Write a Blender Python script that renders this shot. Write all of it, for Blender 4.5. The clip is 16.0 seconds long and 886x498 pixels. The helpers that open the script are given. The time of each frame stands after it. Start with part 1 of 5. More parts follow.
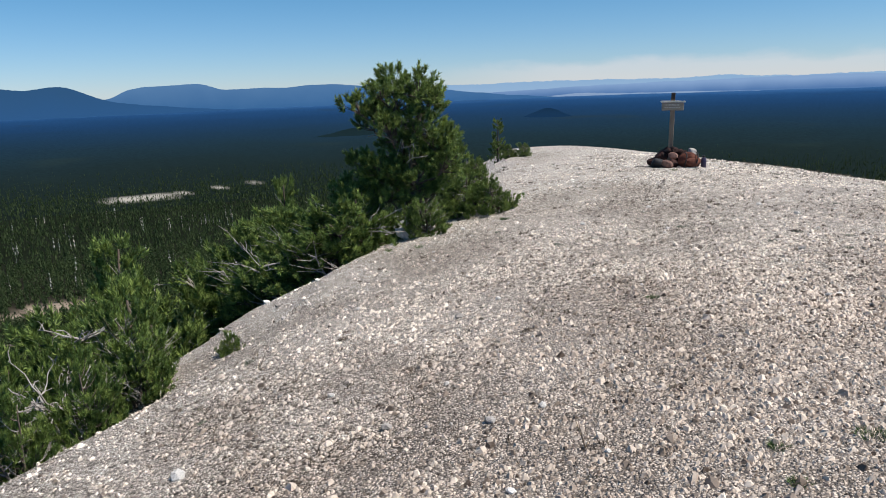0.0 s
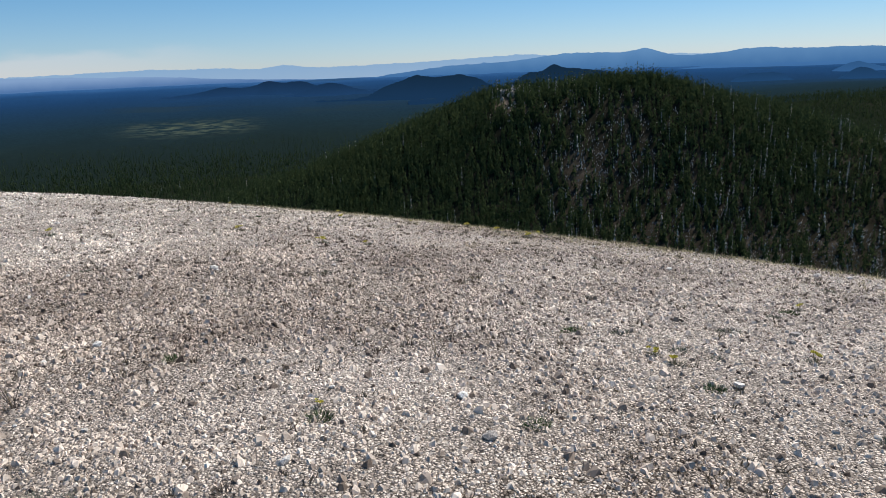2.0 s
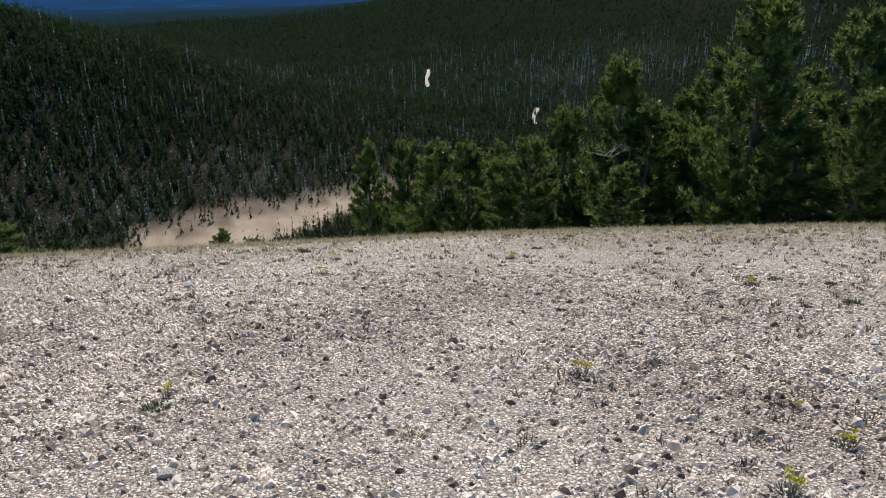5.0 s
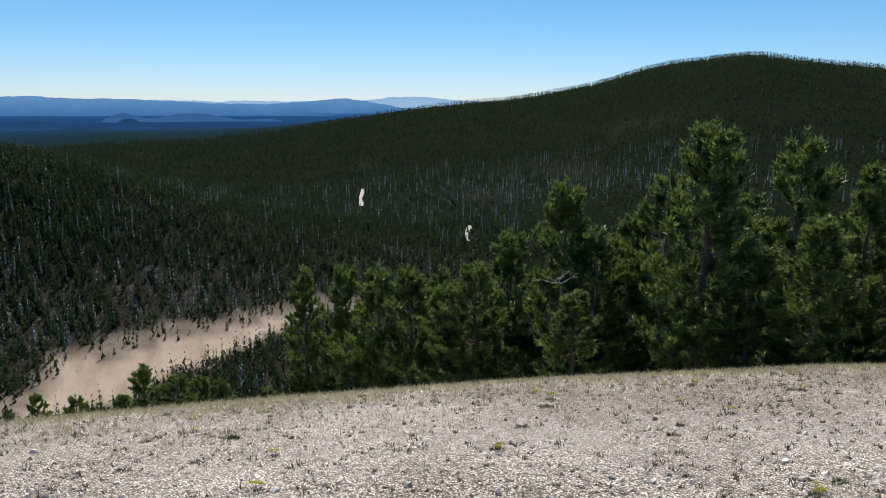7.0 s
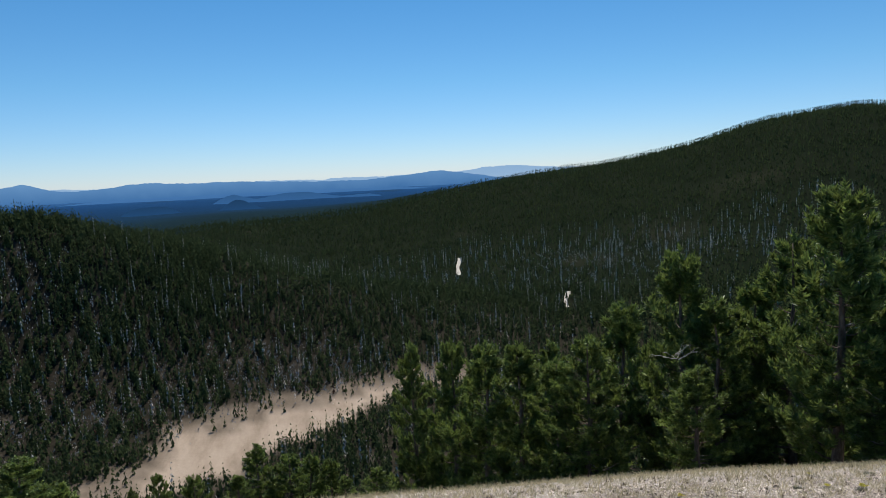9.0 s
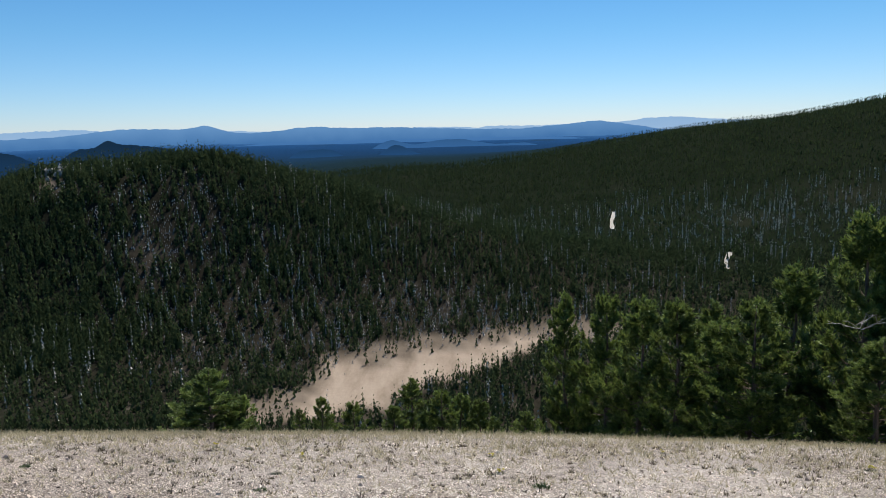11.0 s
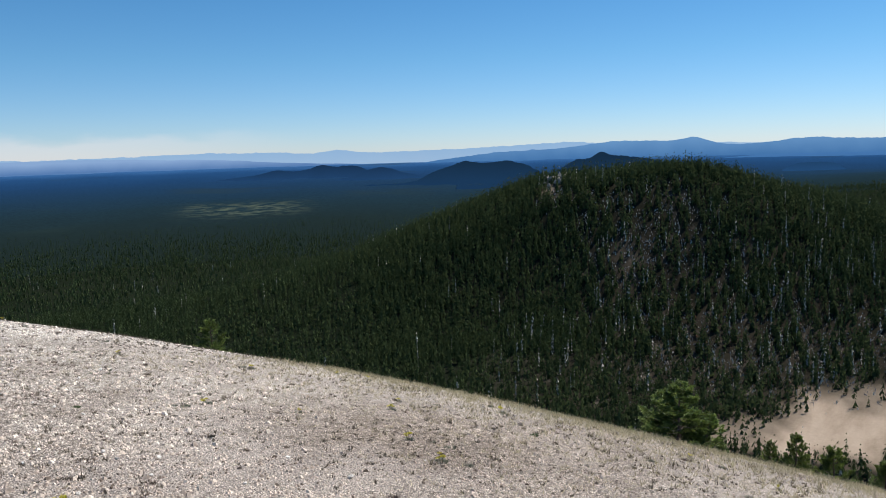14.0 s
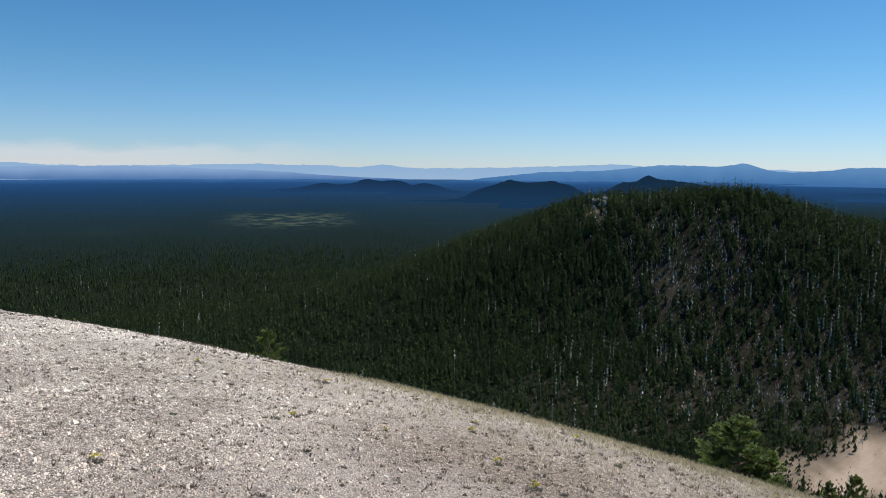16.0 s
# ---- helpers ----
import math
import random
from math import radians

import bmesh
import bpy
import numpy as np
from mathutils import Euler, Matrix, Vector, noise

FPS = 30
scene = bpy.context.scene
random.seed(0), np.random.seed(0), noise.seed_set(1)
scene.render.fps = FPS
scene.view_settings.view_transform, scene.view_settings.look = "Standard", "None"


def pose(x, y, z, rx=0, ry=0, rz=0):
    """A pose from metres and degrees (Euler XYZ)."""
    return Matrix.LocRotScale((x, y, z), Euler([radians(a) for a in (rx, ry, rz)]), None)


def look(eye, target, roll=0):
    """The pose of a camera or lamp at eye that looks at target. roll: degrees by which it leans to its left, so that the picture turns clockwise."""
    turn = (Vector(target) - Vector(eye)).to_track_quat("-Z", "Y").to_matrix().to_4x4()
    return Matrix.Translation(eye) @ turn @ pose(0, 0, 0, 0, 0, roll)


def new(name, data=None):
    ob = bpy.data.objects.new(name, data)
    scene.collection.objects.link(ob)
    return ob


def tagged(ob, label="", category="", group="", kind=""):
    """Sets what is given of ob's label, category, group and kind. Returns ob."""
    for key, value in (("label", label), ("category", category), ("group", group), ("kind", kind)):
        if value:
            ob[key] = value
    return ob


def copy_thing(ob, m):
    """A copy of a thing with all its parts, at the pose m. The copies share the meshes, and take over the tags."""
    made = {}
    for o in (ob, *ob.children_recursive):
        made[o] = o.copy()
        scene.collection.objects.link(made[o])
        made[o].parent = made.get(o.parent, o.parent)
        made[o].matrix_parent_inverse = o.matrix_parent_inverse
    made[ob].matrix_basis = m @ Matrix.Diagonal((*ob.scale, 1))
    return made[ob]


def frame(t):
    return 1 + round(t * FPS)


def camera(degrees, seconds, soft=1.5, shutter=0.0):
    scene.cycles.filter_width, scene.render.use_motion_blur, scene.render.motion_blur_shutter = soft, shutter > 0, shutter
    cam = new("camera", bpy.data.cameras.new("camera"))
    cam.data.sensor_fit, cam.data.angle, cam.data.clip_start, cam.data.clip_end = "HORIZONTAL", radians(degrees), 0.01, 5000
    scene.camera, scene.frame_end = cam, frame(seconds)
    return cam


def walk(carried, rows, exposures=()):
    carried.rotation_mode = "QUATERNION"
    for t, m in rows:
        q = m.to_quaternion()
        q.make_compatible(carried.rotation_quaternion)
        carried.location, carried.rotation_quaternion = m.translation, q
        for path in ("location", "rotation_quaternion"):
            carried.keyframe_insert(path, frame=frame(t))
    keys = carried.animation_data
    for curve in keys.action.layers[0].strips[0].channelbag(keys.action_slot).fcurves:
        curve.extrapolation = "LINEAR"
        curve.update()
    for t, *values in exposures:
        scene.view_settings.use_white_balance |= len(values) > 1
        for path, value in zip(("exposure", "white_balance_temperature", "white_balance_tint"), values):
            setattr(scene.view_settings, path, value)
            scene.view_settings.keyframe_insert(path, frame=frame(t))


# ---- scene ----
# camera ---------------------------------------------------------------
cam = camera(62.2, 16.0, soft=0.9)
PATH = [
    (0, (-0.031, 0.002, 1.440), (-0.0963, 1.9540, 1.0091), -2.02),
    (0.5, (0.077, -0.002, 1.477), (0.2481, 1.9375, 1.0188), -2.97),
    (1, (0.331, 0.050, 1.489), (0.9365, 1.9131, 1.0852), -2.44),
    (1.5, (0.594, 0.153, 1.481), (1.6819, 1.7730, 1.0424), -2.88),
    (2, (0.829, 0.167, 1.468), (2.4399, 1.2435, 0.9728), -2.22),
    (2.5, (1.077, 0.249, 1.454), (2.9629, 0.5152, 0.8459), 0.87),
    (3, (1.338, 0.255, 1.449), (3.2280, 0.0353, 0.8332), 0.61),
    (3.5, (1.666, 0.259, 1.480), (3.5527, 0.0627, 0.8455), -1.61),
    (3.7, (1.799, 0.277, 1.461), (3.6859, 0.0573, 0.8353), -0.60),
    (5.8, (3.312, 0.160, 1.483), (5.1087, -0.3829, 0.7926), -0.90),
    (6, (3.426, 0.128, 1.463), (5.2659, -0.3780, 0.8619), -1.40),
    (6.5, (3.630, 0.149, 1.483), (5.4951, -0.2552, 0.8846), 0.06),
    (7, (3.854, 0.174, 1.519), (5.7108, -0.4550, 1.1224), 0.38),
    (7.5, (4.017, 0.190, 1.522), (5.8950, -0.4615, 1.2992), 0.07),
    (8, (4.078, 0.258, 1.556), (5.9487, -0.4302, 1.3856), -1.00),
    (8.5, (4.155, 0.349, 1.690), (6.0703, -0.2181, 1.5907), -1.60),
    (8.7, (4.149, 0.331, 1.715), (6.0837, -0.1569, 1.5768), -1.99),
    (10.8, (4.115, 0.579, 1.632), (6.0852, 0.5272, 1.2958), -1.30),
    (11, (4.116, 0.585, 1.652), (6.0883, 0.6125, 1.3202), -1.32),
    (11.5, (4.046, 0.588, 1.683), (6.0099, 0.7921, 1.3654), -1.66),
    (12, (3.915, 0.576, 1.720), (5.8517, 0.9741, 1.4198), -1.58),
    (12.5, (3.839, 0.571, 1.741), (5.7285, 1.1576, 1.4458), -1.86),
    (13, (3.772, 0.529, 1.775), (5.5771, 1.3381, 1.4801), -2.22),
    (13.5, (3.777, 0.516, 1.782), (5.4634, 1.5497, 1.4847), -1.43),
    (14, (3.654, 0.566, 1.817), (5.2327, 1.7642, 1.5473), -1.64),
    (14.5, (3.488, 0.448, 1.879), (4.9604, 1.7742, 1.6119), -0.72),
    (15, (3.451, 0.614, 1.867), (4.8348, 2.0474, 1.6815), 0.12),
    (15.5, (3.380, 0.744, 1.864), (4.7624, 2.1707, 1.6382), -1.15),
    (16, (3.362, 0.887, 1.882), (4.8755, 2.1756, 1.6601), 0.33),
]
walk(cam, [(t, look(eye, target, roll)) for t, eye, target, roll in PATH],
     [(0, 0.28), (1.5, 0.23), (2.2, 0.20), (3.5, 0.20), (5.8, 0.34), (6.5, 0.40), (7.2, 0.36), (8.7, 0.28), (11, 0.36), (13, 0.43), (14.5, 0.33), (16, 0.29)])

# world, sun -------------------------------------------------------------
SUN_AZ, SUN_EL = radians(-104), radians(57)
sun_way = Vector((-math.sin(SUN_AZ) * math.cos(SUN_EL), math.cos(SUN_AZ) * math.cos(SUN_EL), math.sin(SUN_EL)))
world = bpy.data.worlds.new("sky")
scene.world = world
world.use_nodes = True
wn, wl = world.node_tree.nodes, world.node_tree.links
wn.clear()
sky = wn.new("ShaderNodeTexSky")
sky.sky_type, sky.sun_disc = "NISHITA", False
sky.sun_elevation, sky.sun_rotation = SUN_EL, radians(104)
sky.altitude, sky.air_density, sky.dust_density, sky.ozone_density = 1800, 1.0, 0.2, 4.0
wbg, wout = wn.new("ShaderNodeBackground"), wn.new("ShaderNodeOutputWorld")
wbg.inputs["Strength"].default_value = 0.0725
# a low band of far cumulus just over the horizon
wtc, wmap, wnoise, wsep = wn.new("ShaderNodeTexCoord"), wn.new("ShaderNodeMapping"), wn.new("ShaderNodeTexNoise"), wn.new("ShaderNodeSeparateXYZ")
wmap.inputs["Scale"].default_value = (14, 14, 42)
wnoise.inputs["Detail"].default_value, wnoise.inputs["Scale"].default_value = 6, 1.0
wl.new(wtc.outputs["Generated"], wmap.inputs["Vector"])
wl.new(wmap.outputs["Vector"], wnoise.inputs["Vector"])
wl.new(wtc.outputs["Generated"], wsep.inputs["Vector"])


def wmath(op, a, b, c=None):
    n = wn.new("ShaderNodeMath")
    n.operation = op
    for k, v in enumerate((a, b, c)):
        if v is None:
            continue
        if isinstance(v, (int, float)):
            n.inputs[k].default_value = v
        else:
            wl.new(v, n.inputs[k])
    return n.outputs[0]


def wrange(v, a, b, c, d):
    n = wn.new("ShaderNodeMapRange")
    n.interpolation_type = "SMOOTHSTEP"
    wl.new(v, n.inputs[0])
    for k, q in enumerate((a, b, c, d)):
        n.inputs[k + 1].default_value = q
    return n.outputs[0]


top = wmath("MULTIPLY_ADD", wnoise.outputs["Fac"], 0.036, 0.006)
over = wmath("SUBTRACT", top, wsep.outputs["Z"])
band = wmath("MULTIPLY", wrange(over, -0.008, 0.009, 0, 1), wrange(wsep.outputs["Y"], 0.70, 0.93, 0, 1))
band = wmath("MULTIPLY", band, wrange(wsep.outputs["X"], -0.10, 0.16, 0, 1))
band = wmath("MULTIPLY", band, 0.42)
wmix = wn.new("ShaderNodeMix")
wmix.data_type = "RGBA"
wl.new(band, wmix.inputs["Factor"])
# the clear blue of a dry high-desert sky
whue = wn.new("ShaderNodeMix")
whue.data_type, whue.blend_type = "RGBA", "MULTIPLY"
whue.inputs["Factor"].default_value = 1.0
wl.new(sky.outputs["Color"], whue.inputs["A"])
wramp = wn.new("ShaderNodeValToRGB")
we = wramp.color_ramp.elements
we.new(0.5)
for k, (q, c) in enumerate(((0.0, (0.86, 0.97, 1.22)), (0.12, (0.62, 0.99, 1.16)), (0.42, (0.24, 0.91, 1.17)))):
    we[k].position, we[k].color = q, (*c, 1)
wl.new(wsep.outputs["Z"], wramp.inputs["Fac"])
wl.new(wramp.outputs["Color"], whue.inputs["B"])
wl.new(whue.outputs["Result"], wmix.inputs["A"])
wmix.inputs["B"].default_value = (9.0, 8.6, 8.8, 1)
wl.new(wmix.outputs["Result"], wbg.inputs["Color"])
wl.new(wbg.outputs["Background"], wout.inputs["Surface"])

sun = new("sun", bpy.data.lights.new("sun", "SUN"))
sun.data.energy, sun.data.angle, sun.data.color = 4.8, radians(0.53), (1.0, 0.935, 0.84)
sun.matrix_world = look((0, 0, 50) , Vector((0, 0, 50)) - sun_way)


# materials ----------------------------------------------------------------
class Mat:
    """A small wrapper for node materials."""

    def __init__(self, name, rough=0.85, spec=0.3):
        self.m = bpy.data.materials.new(name)
        self.m.use_nodes = True
        self.n, self.l = self.m.node_tree.nodes, self.m.node_tree.links
        self.b = self.n["Principled BSDF"]
        self.b.inputs["Roughness"].default_value = rough
        self.b.inputs["Specular IOR Level"].default_value = spec
        self._pos = None

    def pos(self):
        if self._pos is None:
            self._pos = self.n.new("ShaderNodeNewGeometry")
        return self._pos.outputs["Position"]

    def local(self):
        return self.n.new("ShaderNodeTexCoord").outputs["Object"]

    def noise(self, scale, detail=4, rough=0.55, vec=None, stretch=None):
        vec = vec or self.pos()
        if stretch:
            mp = self.n.new("ShaderNodeMapping")
            mp.inputs["Scale"].default_value = stretch
            self.l.new(vec, mp.inputs["Vector"])
            vec = mp.outputs["Vector"]
        t = self.n.new("ShaderNodeTexNoise")
        t.inputs["Scale"].default_value, t.inputs["Detail"].default_value, t.inputs["Roughness"].default_value = scale, detail, rough
        self.l.new(vec, t.inputs["Vector"])
        return t.outputs["Fac"]

    def cells(self, scale, out="Color", feature="F1", vec=None):
        t = self.n.new("ShaderNodeTexVoronoi")
        t.feature = feature
        t.inputs["Scale"].default_value = scale
        self.l.new(vec or self.pos(), t.inputs["Vector"])
        return t.outputs[out]

    def ramp(self, fac, *stops):
        r = self.n.new("ShaderNodeValToRGB")
        e = r.color_ramp.elements
        while len(e) < len(stops):
            e.new(0.5)
        for k, (p, c) in enumerate(stops):
            e[k].position = p
            e[k].color = (*c, 1) if len(c) == 3 else c
        self.l.new(fac, r.inputs["Fac"])
        return r.outputs["Color"]

    def mix(self, fac, a, b, kind="MIX"):
        x = self.n.new("ShaderNodeMix")
        x.data_type, x.blend_type = "RGBA", kind
        for key, v in (("Factor", fac), ("A", a), ("B", b)):
            if isinstance(v, (int, float)):
                x.inputs[key].default_value = v
            elif isinstance(v, tuple):
                x.inputs[key].default_value = (*v, 1)
            else:
                self.l.new(v, x.inputs[key])
        return x.outputs["Result"]

    def math(self, op, a, b=None):
        x = self.n.new("ShaderNodeMath")
        x.operation = op
        for k, v in enumerate((a, b)):
            if v is None:
                continue
            if isinstance(v, (int, float)):
                x.inputs[k].default_value = v
            else:
                self.l.new(v, x.inputs[k])
        return x.outputs[0]

    def attr(self, name):
        a = self.n.new("ShaderNodeAttribute")
        a.attribute_name = name
        return a.outputs["Fac"]

    def rand(self):
        return self.n.new("ShaderNodeObjectInfo").outputs["Random"]

    def island(self):
        if self._pos is None:
            self.pos()
        return self._pos.outputs["Random Per Island"]

    def color(self, c):
        if isinstance(c, tuple):
            self.b.inputs["Base Color"].default_value = (*c, 1)
        else:
            self.l.new(c, self.b.inputs["Base Color"])
        return self

    def bump(self, h, strength=0.5, dist=0.01):
        x = self.n.new("ShaderNodeBump")
        x.inputs["Strength"].default_value, x.inputs["Distance"].default_value = strength, dist
        self.l.new(h, x.inputs["Height"])
        self.l.new(x.outputs["Normal"], self.b.inputs["Normal"])
        return self


def leafy(name, dark, mid, light, thin=0.0, gloss=0.25):
    m = Mat(name, 0.55 if gloss > 0.1 else 0.95, gloss)
    m.color(m.ramp(m.island(), (0.0, dark), (0.55, mid), (1.0, light)))
    if thin:
        m.b.inputs["Subsurface Weight"].default_value = 0.0
        tr, ad = m.n.new("ShaderNodeBsdfTranslucent"), m.n.new("ShaderNodeMixShader")
        tr.inputs["Color"].default_value = (*[min(1, c * 1.3) for c in light], 1)
        ad.inputs["Fac"].default_value = thin
        out = m.n["Material Output"]
        m.l.new(m.b.outputs[0], ad.inputs[1])
        m.l.new(tr.outputs[0], ad.inputs[2])
        m.l.new(ad.outputs[0], out.inputs["Surface"])
    return m.m


def tufty(name, dark, mid, light, scale, thin):
    """Pine needles whose green changes from shoot to shoot."""
    m = Mat(name, 0.5, 0.3)
    f = m.math("ADD", m.math("MULTIPLY", m.ramp(m.noise(scale, 2, 0.5), (0.40, (0, 0, 0)), (0.62, (1, 1, 1))), 0.7), m.math("MULTIPLY", m.island(), 0.3))
    m.color(m.ramp(f, (0.0, dark), (0.5, mid), (1.0, light)))
    tr, ad = m.n.new("ShaderNodeBsdfTranslucent"), m.n.new("ShaderNodeMixShader")
    tr.inputs["Color"].default_value = (*light, 1)
    ad.inputs["Fac"].default_value = thin
    m.l.new(m.b.outputs[0], ad.inputs[1])
    m.l.new(tr.outputs[0], ad.inputs[2])
    m.l.new(ad.outputs[0], m.n["Material Output"].inputs["Surface"])
    return m.m


def clumps(m):
    """Hand-sized patches of coarse white and fine dark pumice."""
    return m.ramp(m.noise(9.0, 7, 0.75), (0.36, (0.68, 0.65, 0.615)), (0.48, (1.10, 1.07, 1.03)), (0.62, (1.28, 1.25, 1.21)))


def beds(m):
    """Slow changes in the pumice: a bed of darker cinders where it is trodden; the crest is painted lighter for the
    brightness of its grazing view.
    """
    w = m.math("MULTIPLY", m.math("SUBTRACT", m.noise(0.5, 4), 0.5), 5.0)
    sp = m.n.new("ShaderNodeSeparateXYZ")
    m.l.new(m.pos(), sp.inputs[0])
    west = m.math("MULTIPLY", m.math("MAXIMUM", m.math("SUBTRACT", 0.5, sp.outputs[0]), 0.0), 1.4)
    along = m.math("DIVIDE", m.math("ADD", m.math("ADD", sp.outputs[1], west), m.math("MULTIPLY", w, 0.6)), 16.0)
    return m.ramp(along, (0.12, (0.93, 0.90, 0.88)), (0.20, (0.78, 0.74, 0.71)), (0.27, (0.82, 0.78, 0.75)), (0.38, (1.02, 1.0, 0.98)), (0.50, (1.02, 1.01, 1.0)), (0.62, (1.16, 1.16, 1.15)), (0.76, (1.48, 1.49, 1.48)))


# pumice gravel of the summit
M = Mat("pumice_gravel", 0.95, 0.1)
c1 = M.cells(62)
c2 = M.cells(125)
sepc = M.n.new("ShaderNodeSeparateColor")
M.l.new(c1, sepc.inputs[0])
sepd = M.n.new("ShaderNodeSeparateColor")
M.l.new(c2, sepd.inputs[0])
grain1 = M.ramp(sepc.outputs[0], (0.0, (0.06, 0.053, 0.047)), (0.27, (0.27, 0.244, 0.22)), (0.5, (0.60, 0.55, 0.505)), (0.8, (0.90, 0.855, 0.81)))
grain2 = M.ramp(sepd.outputs[1], (0.0, (0.05, 0.044, 0.039)), (0.27, (0.27, 0.244, 0.22)), (0.5, (0.60, 0.55, 0.505)), (0.8, (0.90, 0.855, 0.81)))
grains = M.mix(M.ramp(M.noise(18, 3), (0.4, (0, 0, 0)), (0.6, (1, 1, 1))), grain1, grain2)
# shade between the stones, painted dark along the cell edges
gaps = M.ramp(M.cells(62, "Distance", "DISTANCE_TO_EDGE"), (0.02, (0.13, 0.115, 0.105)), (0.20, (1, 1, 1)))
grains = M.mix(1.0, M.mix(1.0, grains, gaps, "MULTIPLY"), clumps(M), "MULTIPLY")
patch = M.ramp(M.noise(0.75, 5, 0.6), (0.36, (0.76, 0.74, 0.72)), (0.5, (0.96, 0.95, 0.94)), (0.64, (1.17, 1.165, 1.15)))
tone = M.mix(1.0, M.mix(1.0, grains, patch, "MULTIPLY"), beds(M), "MULTIPLY")
warm = M.mix(M.ramp(M.noise(0.35, 3), (0.42, (0, 0, 0)), (0.62, (0.4, 0.4, 0.4))), tone, (0.44, 0.395, 0.36))
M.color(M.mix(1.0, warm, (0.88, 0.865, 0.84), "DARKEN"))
gh = M.math("ADD", M.math("MULTIPLY", M.cells(62, "Distance"), -1.0), M.math("MULTIPLY", M.cells(125, "Distance"), -0.5))
gh = M.math("ADD", gh, M.math("MULTIPLY", M.noise(11, 4, 0.6), 2.6))
M.bump(gh, 0.85, 0.018)
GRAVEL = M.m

# valley ground under the woods, with the bare pumice flat
M = Mat("forest_floor", 1.0, 0.0)
# the canopy's shade is painted into ground and litter, hence near black
shaded_soil = M.ramp(M.noise(0.02, 6, 0.6), (0.35, (0.008, 0.012, 0.007)), (0.62, (0.012, 0.016, 0.010)), (0.80, (0.019, 0.020, 0.014)))
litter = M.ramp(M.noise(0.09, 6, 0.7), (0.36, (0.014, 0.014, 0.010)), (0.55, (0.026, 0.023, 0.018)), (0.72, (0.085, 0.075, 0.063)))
shaded_soil = M.mix(M.attr("dry"), shaded_soil, litter)
sandc = M.ramp(M.noise(0.05, 6, 0.65, stretch=(0.5, 1.6, 0)), (0.32, (0.215, 0.170, 0.130)), (0.5, (0.29, 0.233, 0.182)), (0.68, (0.345, 0.282, 0.224)))
M.color(M.mix(M.attr("bare"), shaded_soil, sandc))
M.bump(M.noise(0.3, 4), 0.5, 0.5)
FLOOR = M.m

# the forest road's pale grit
M = Mat("road_grit", 0.95, 0.1)
M.color(M.ramp(M.noise(0.4, 5, 0.6), (0.3, (0.30, 0.275, 0.245)), (0.7, (0.48, 0.45, 0.41))))
M.bump(M.noise(2.0, 4), 0.4, 0.1)
TRACK = M.m

# far plain, wooded; blue haze is painted into its colour with distance
M = Mat("far_plain", 1.0, 0.0)
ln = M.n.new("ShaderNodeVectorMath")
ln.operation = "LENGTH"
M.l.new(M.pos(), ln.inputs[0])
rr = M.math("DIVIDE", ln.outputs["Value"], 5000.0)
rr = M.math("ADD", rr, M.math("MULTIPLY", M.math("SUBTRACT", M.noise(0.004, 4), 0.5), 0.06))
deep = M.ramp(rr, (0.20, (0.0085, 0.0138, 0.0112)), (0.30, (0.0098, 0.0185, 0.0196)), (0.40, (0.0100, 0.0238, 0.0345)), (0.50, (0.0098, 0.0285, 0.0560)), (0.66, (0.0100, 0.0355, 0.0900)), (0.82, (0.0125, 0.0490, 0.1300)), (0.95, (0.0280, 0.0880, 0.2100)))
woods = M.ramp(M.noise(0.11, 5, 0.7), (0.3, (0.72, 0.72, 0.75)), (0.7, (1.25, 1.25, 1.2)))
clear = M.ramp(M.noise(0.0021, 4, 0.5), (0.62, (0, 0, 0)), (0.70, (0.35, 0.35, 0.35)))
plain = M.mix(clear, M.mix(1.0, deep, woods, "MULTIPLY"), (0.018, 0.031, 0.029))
glade = M.ramp(M.noise(0.022, 5, 0.7, stretch=(1, 1, 0)), (0.46, (0, 0, 0)), (0.60, (1, 1, 1)))
plain = M.mix(M.math("MULTIPLY", M.attr("meadow"), glade), plain, (0.060, 0.078, 0.058))
M.color(M.mix(M.attr("bare"), plain, (0.34, 0.32, 0.28)))
FAR = M.m


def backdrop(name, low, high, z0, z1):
    """A far range that glows in one soft tone: the haze of kilometres of air is painted in, graded from foot to top."""
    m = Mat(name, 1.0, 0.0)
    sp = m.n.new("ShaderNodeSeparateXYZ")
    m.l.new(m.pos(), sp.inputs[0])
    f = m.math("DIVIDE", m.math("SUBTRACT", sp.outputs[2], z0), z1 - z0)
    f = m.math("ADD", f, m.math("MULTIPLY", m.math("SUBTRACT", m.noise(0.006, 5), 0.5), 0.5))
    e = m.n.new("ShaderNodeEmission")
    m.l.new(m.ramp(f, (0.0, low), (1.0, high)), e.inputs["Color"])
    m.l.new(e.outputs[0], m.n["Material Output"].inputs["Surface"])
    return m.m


def bark(name, a, b, c):
    m = Mat(name, 0.9, 0.15)
    m.color(m.ramp(m.noise(14, 6, 0.65, stretch=(1, 1, 0.25)), (0.3, a), (0.5, b), (0.72, c)))
    m.bump(m.noise(30, 5, stretch=(1, 1, 0.2)), 0.6, 0.01)
    return m.m


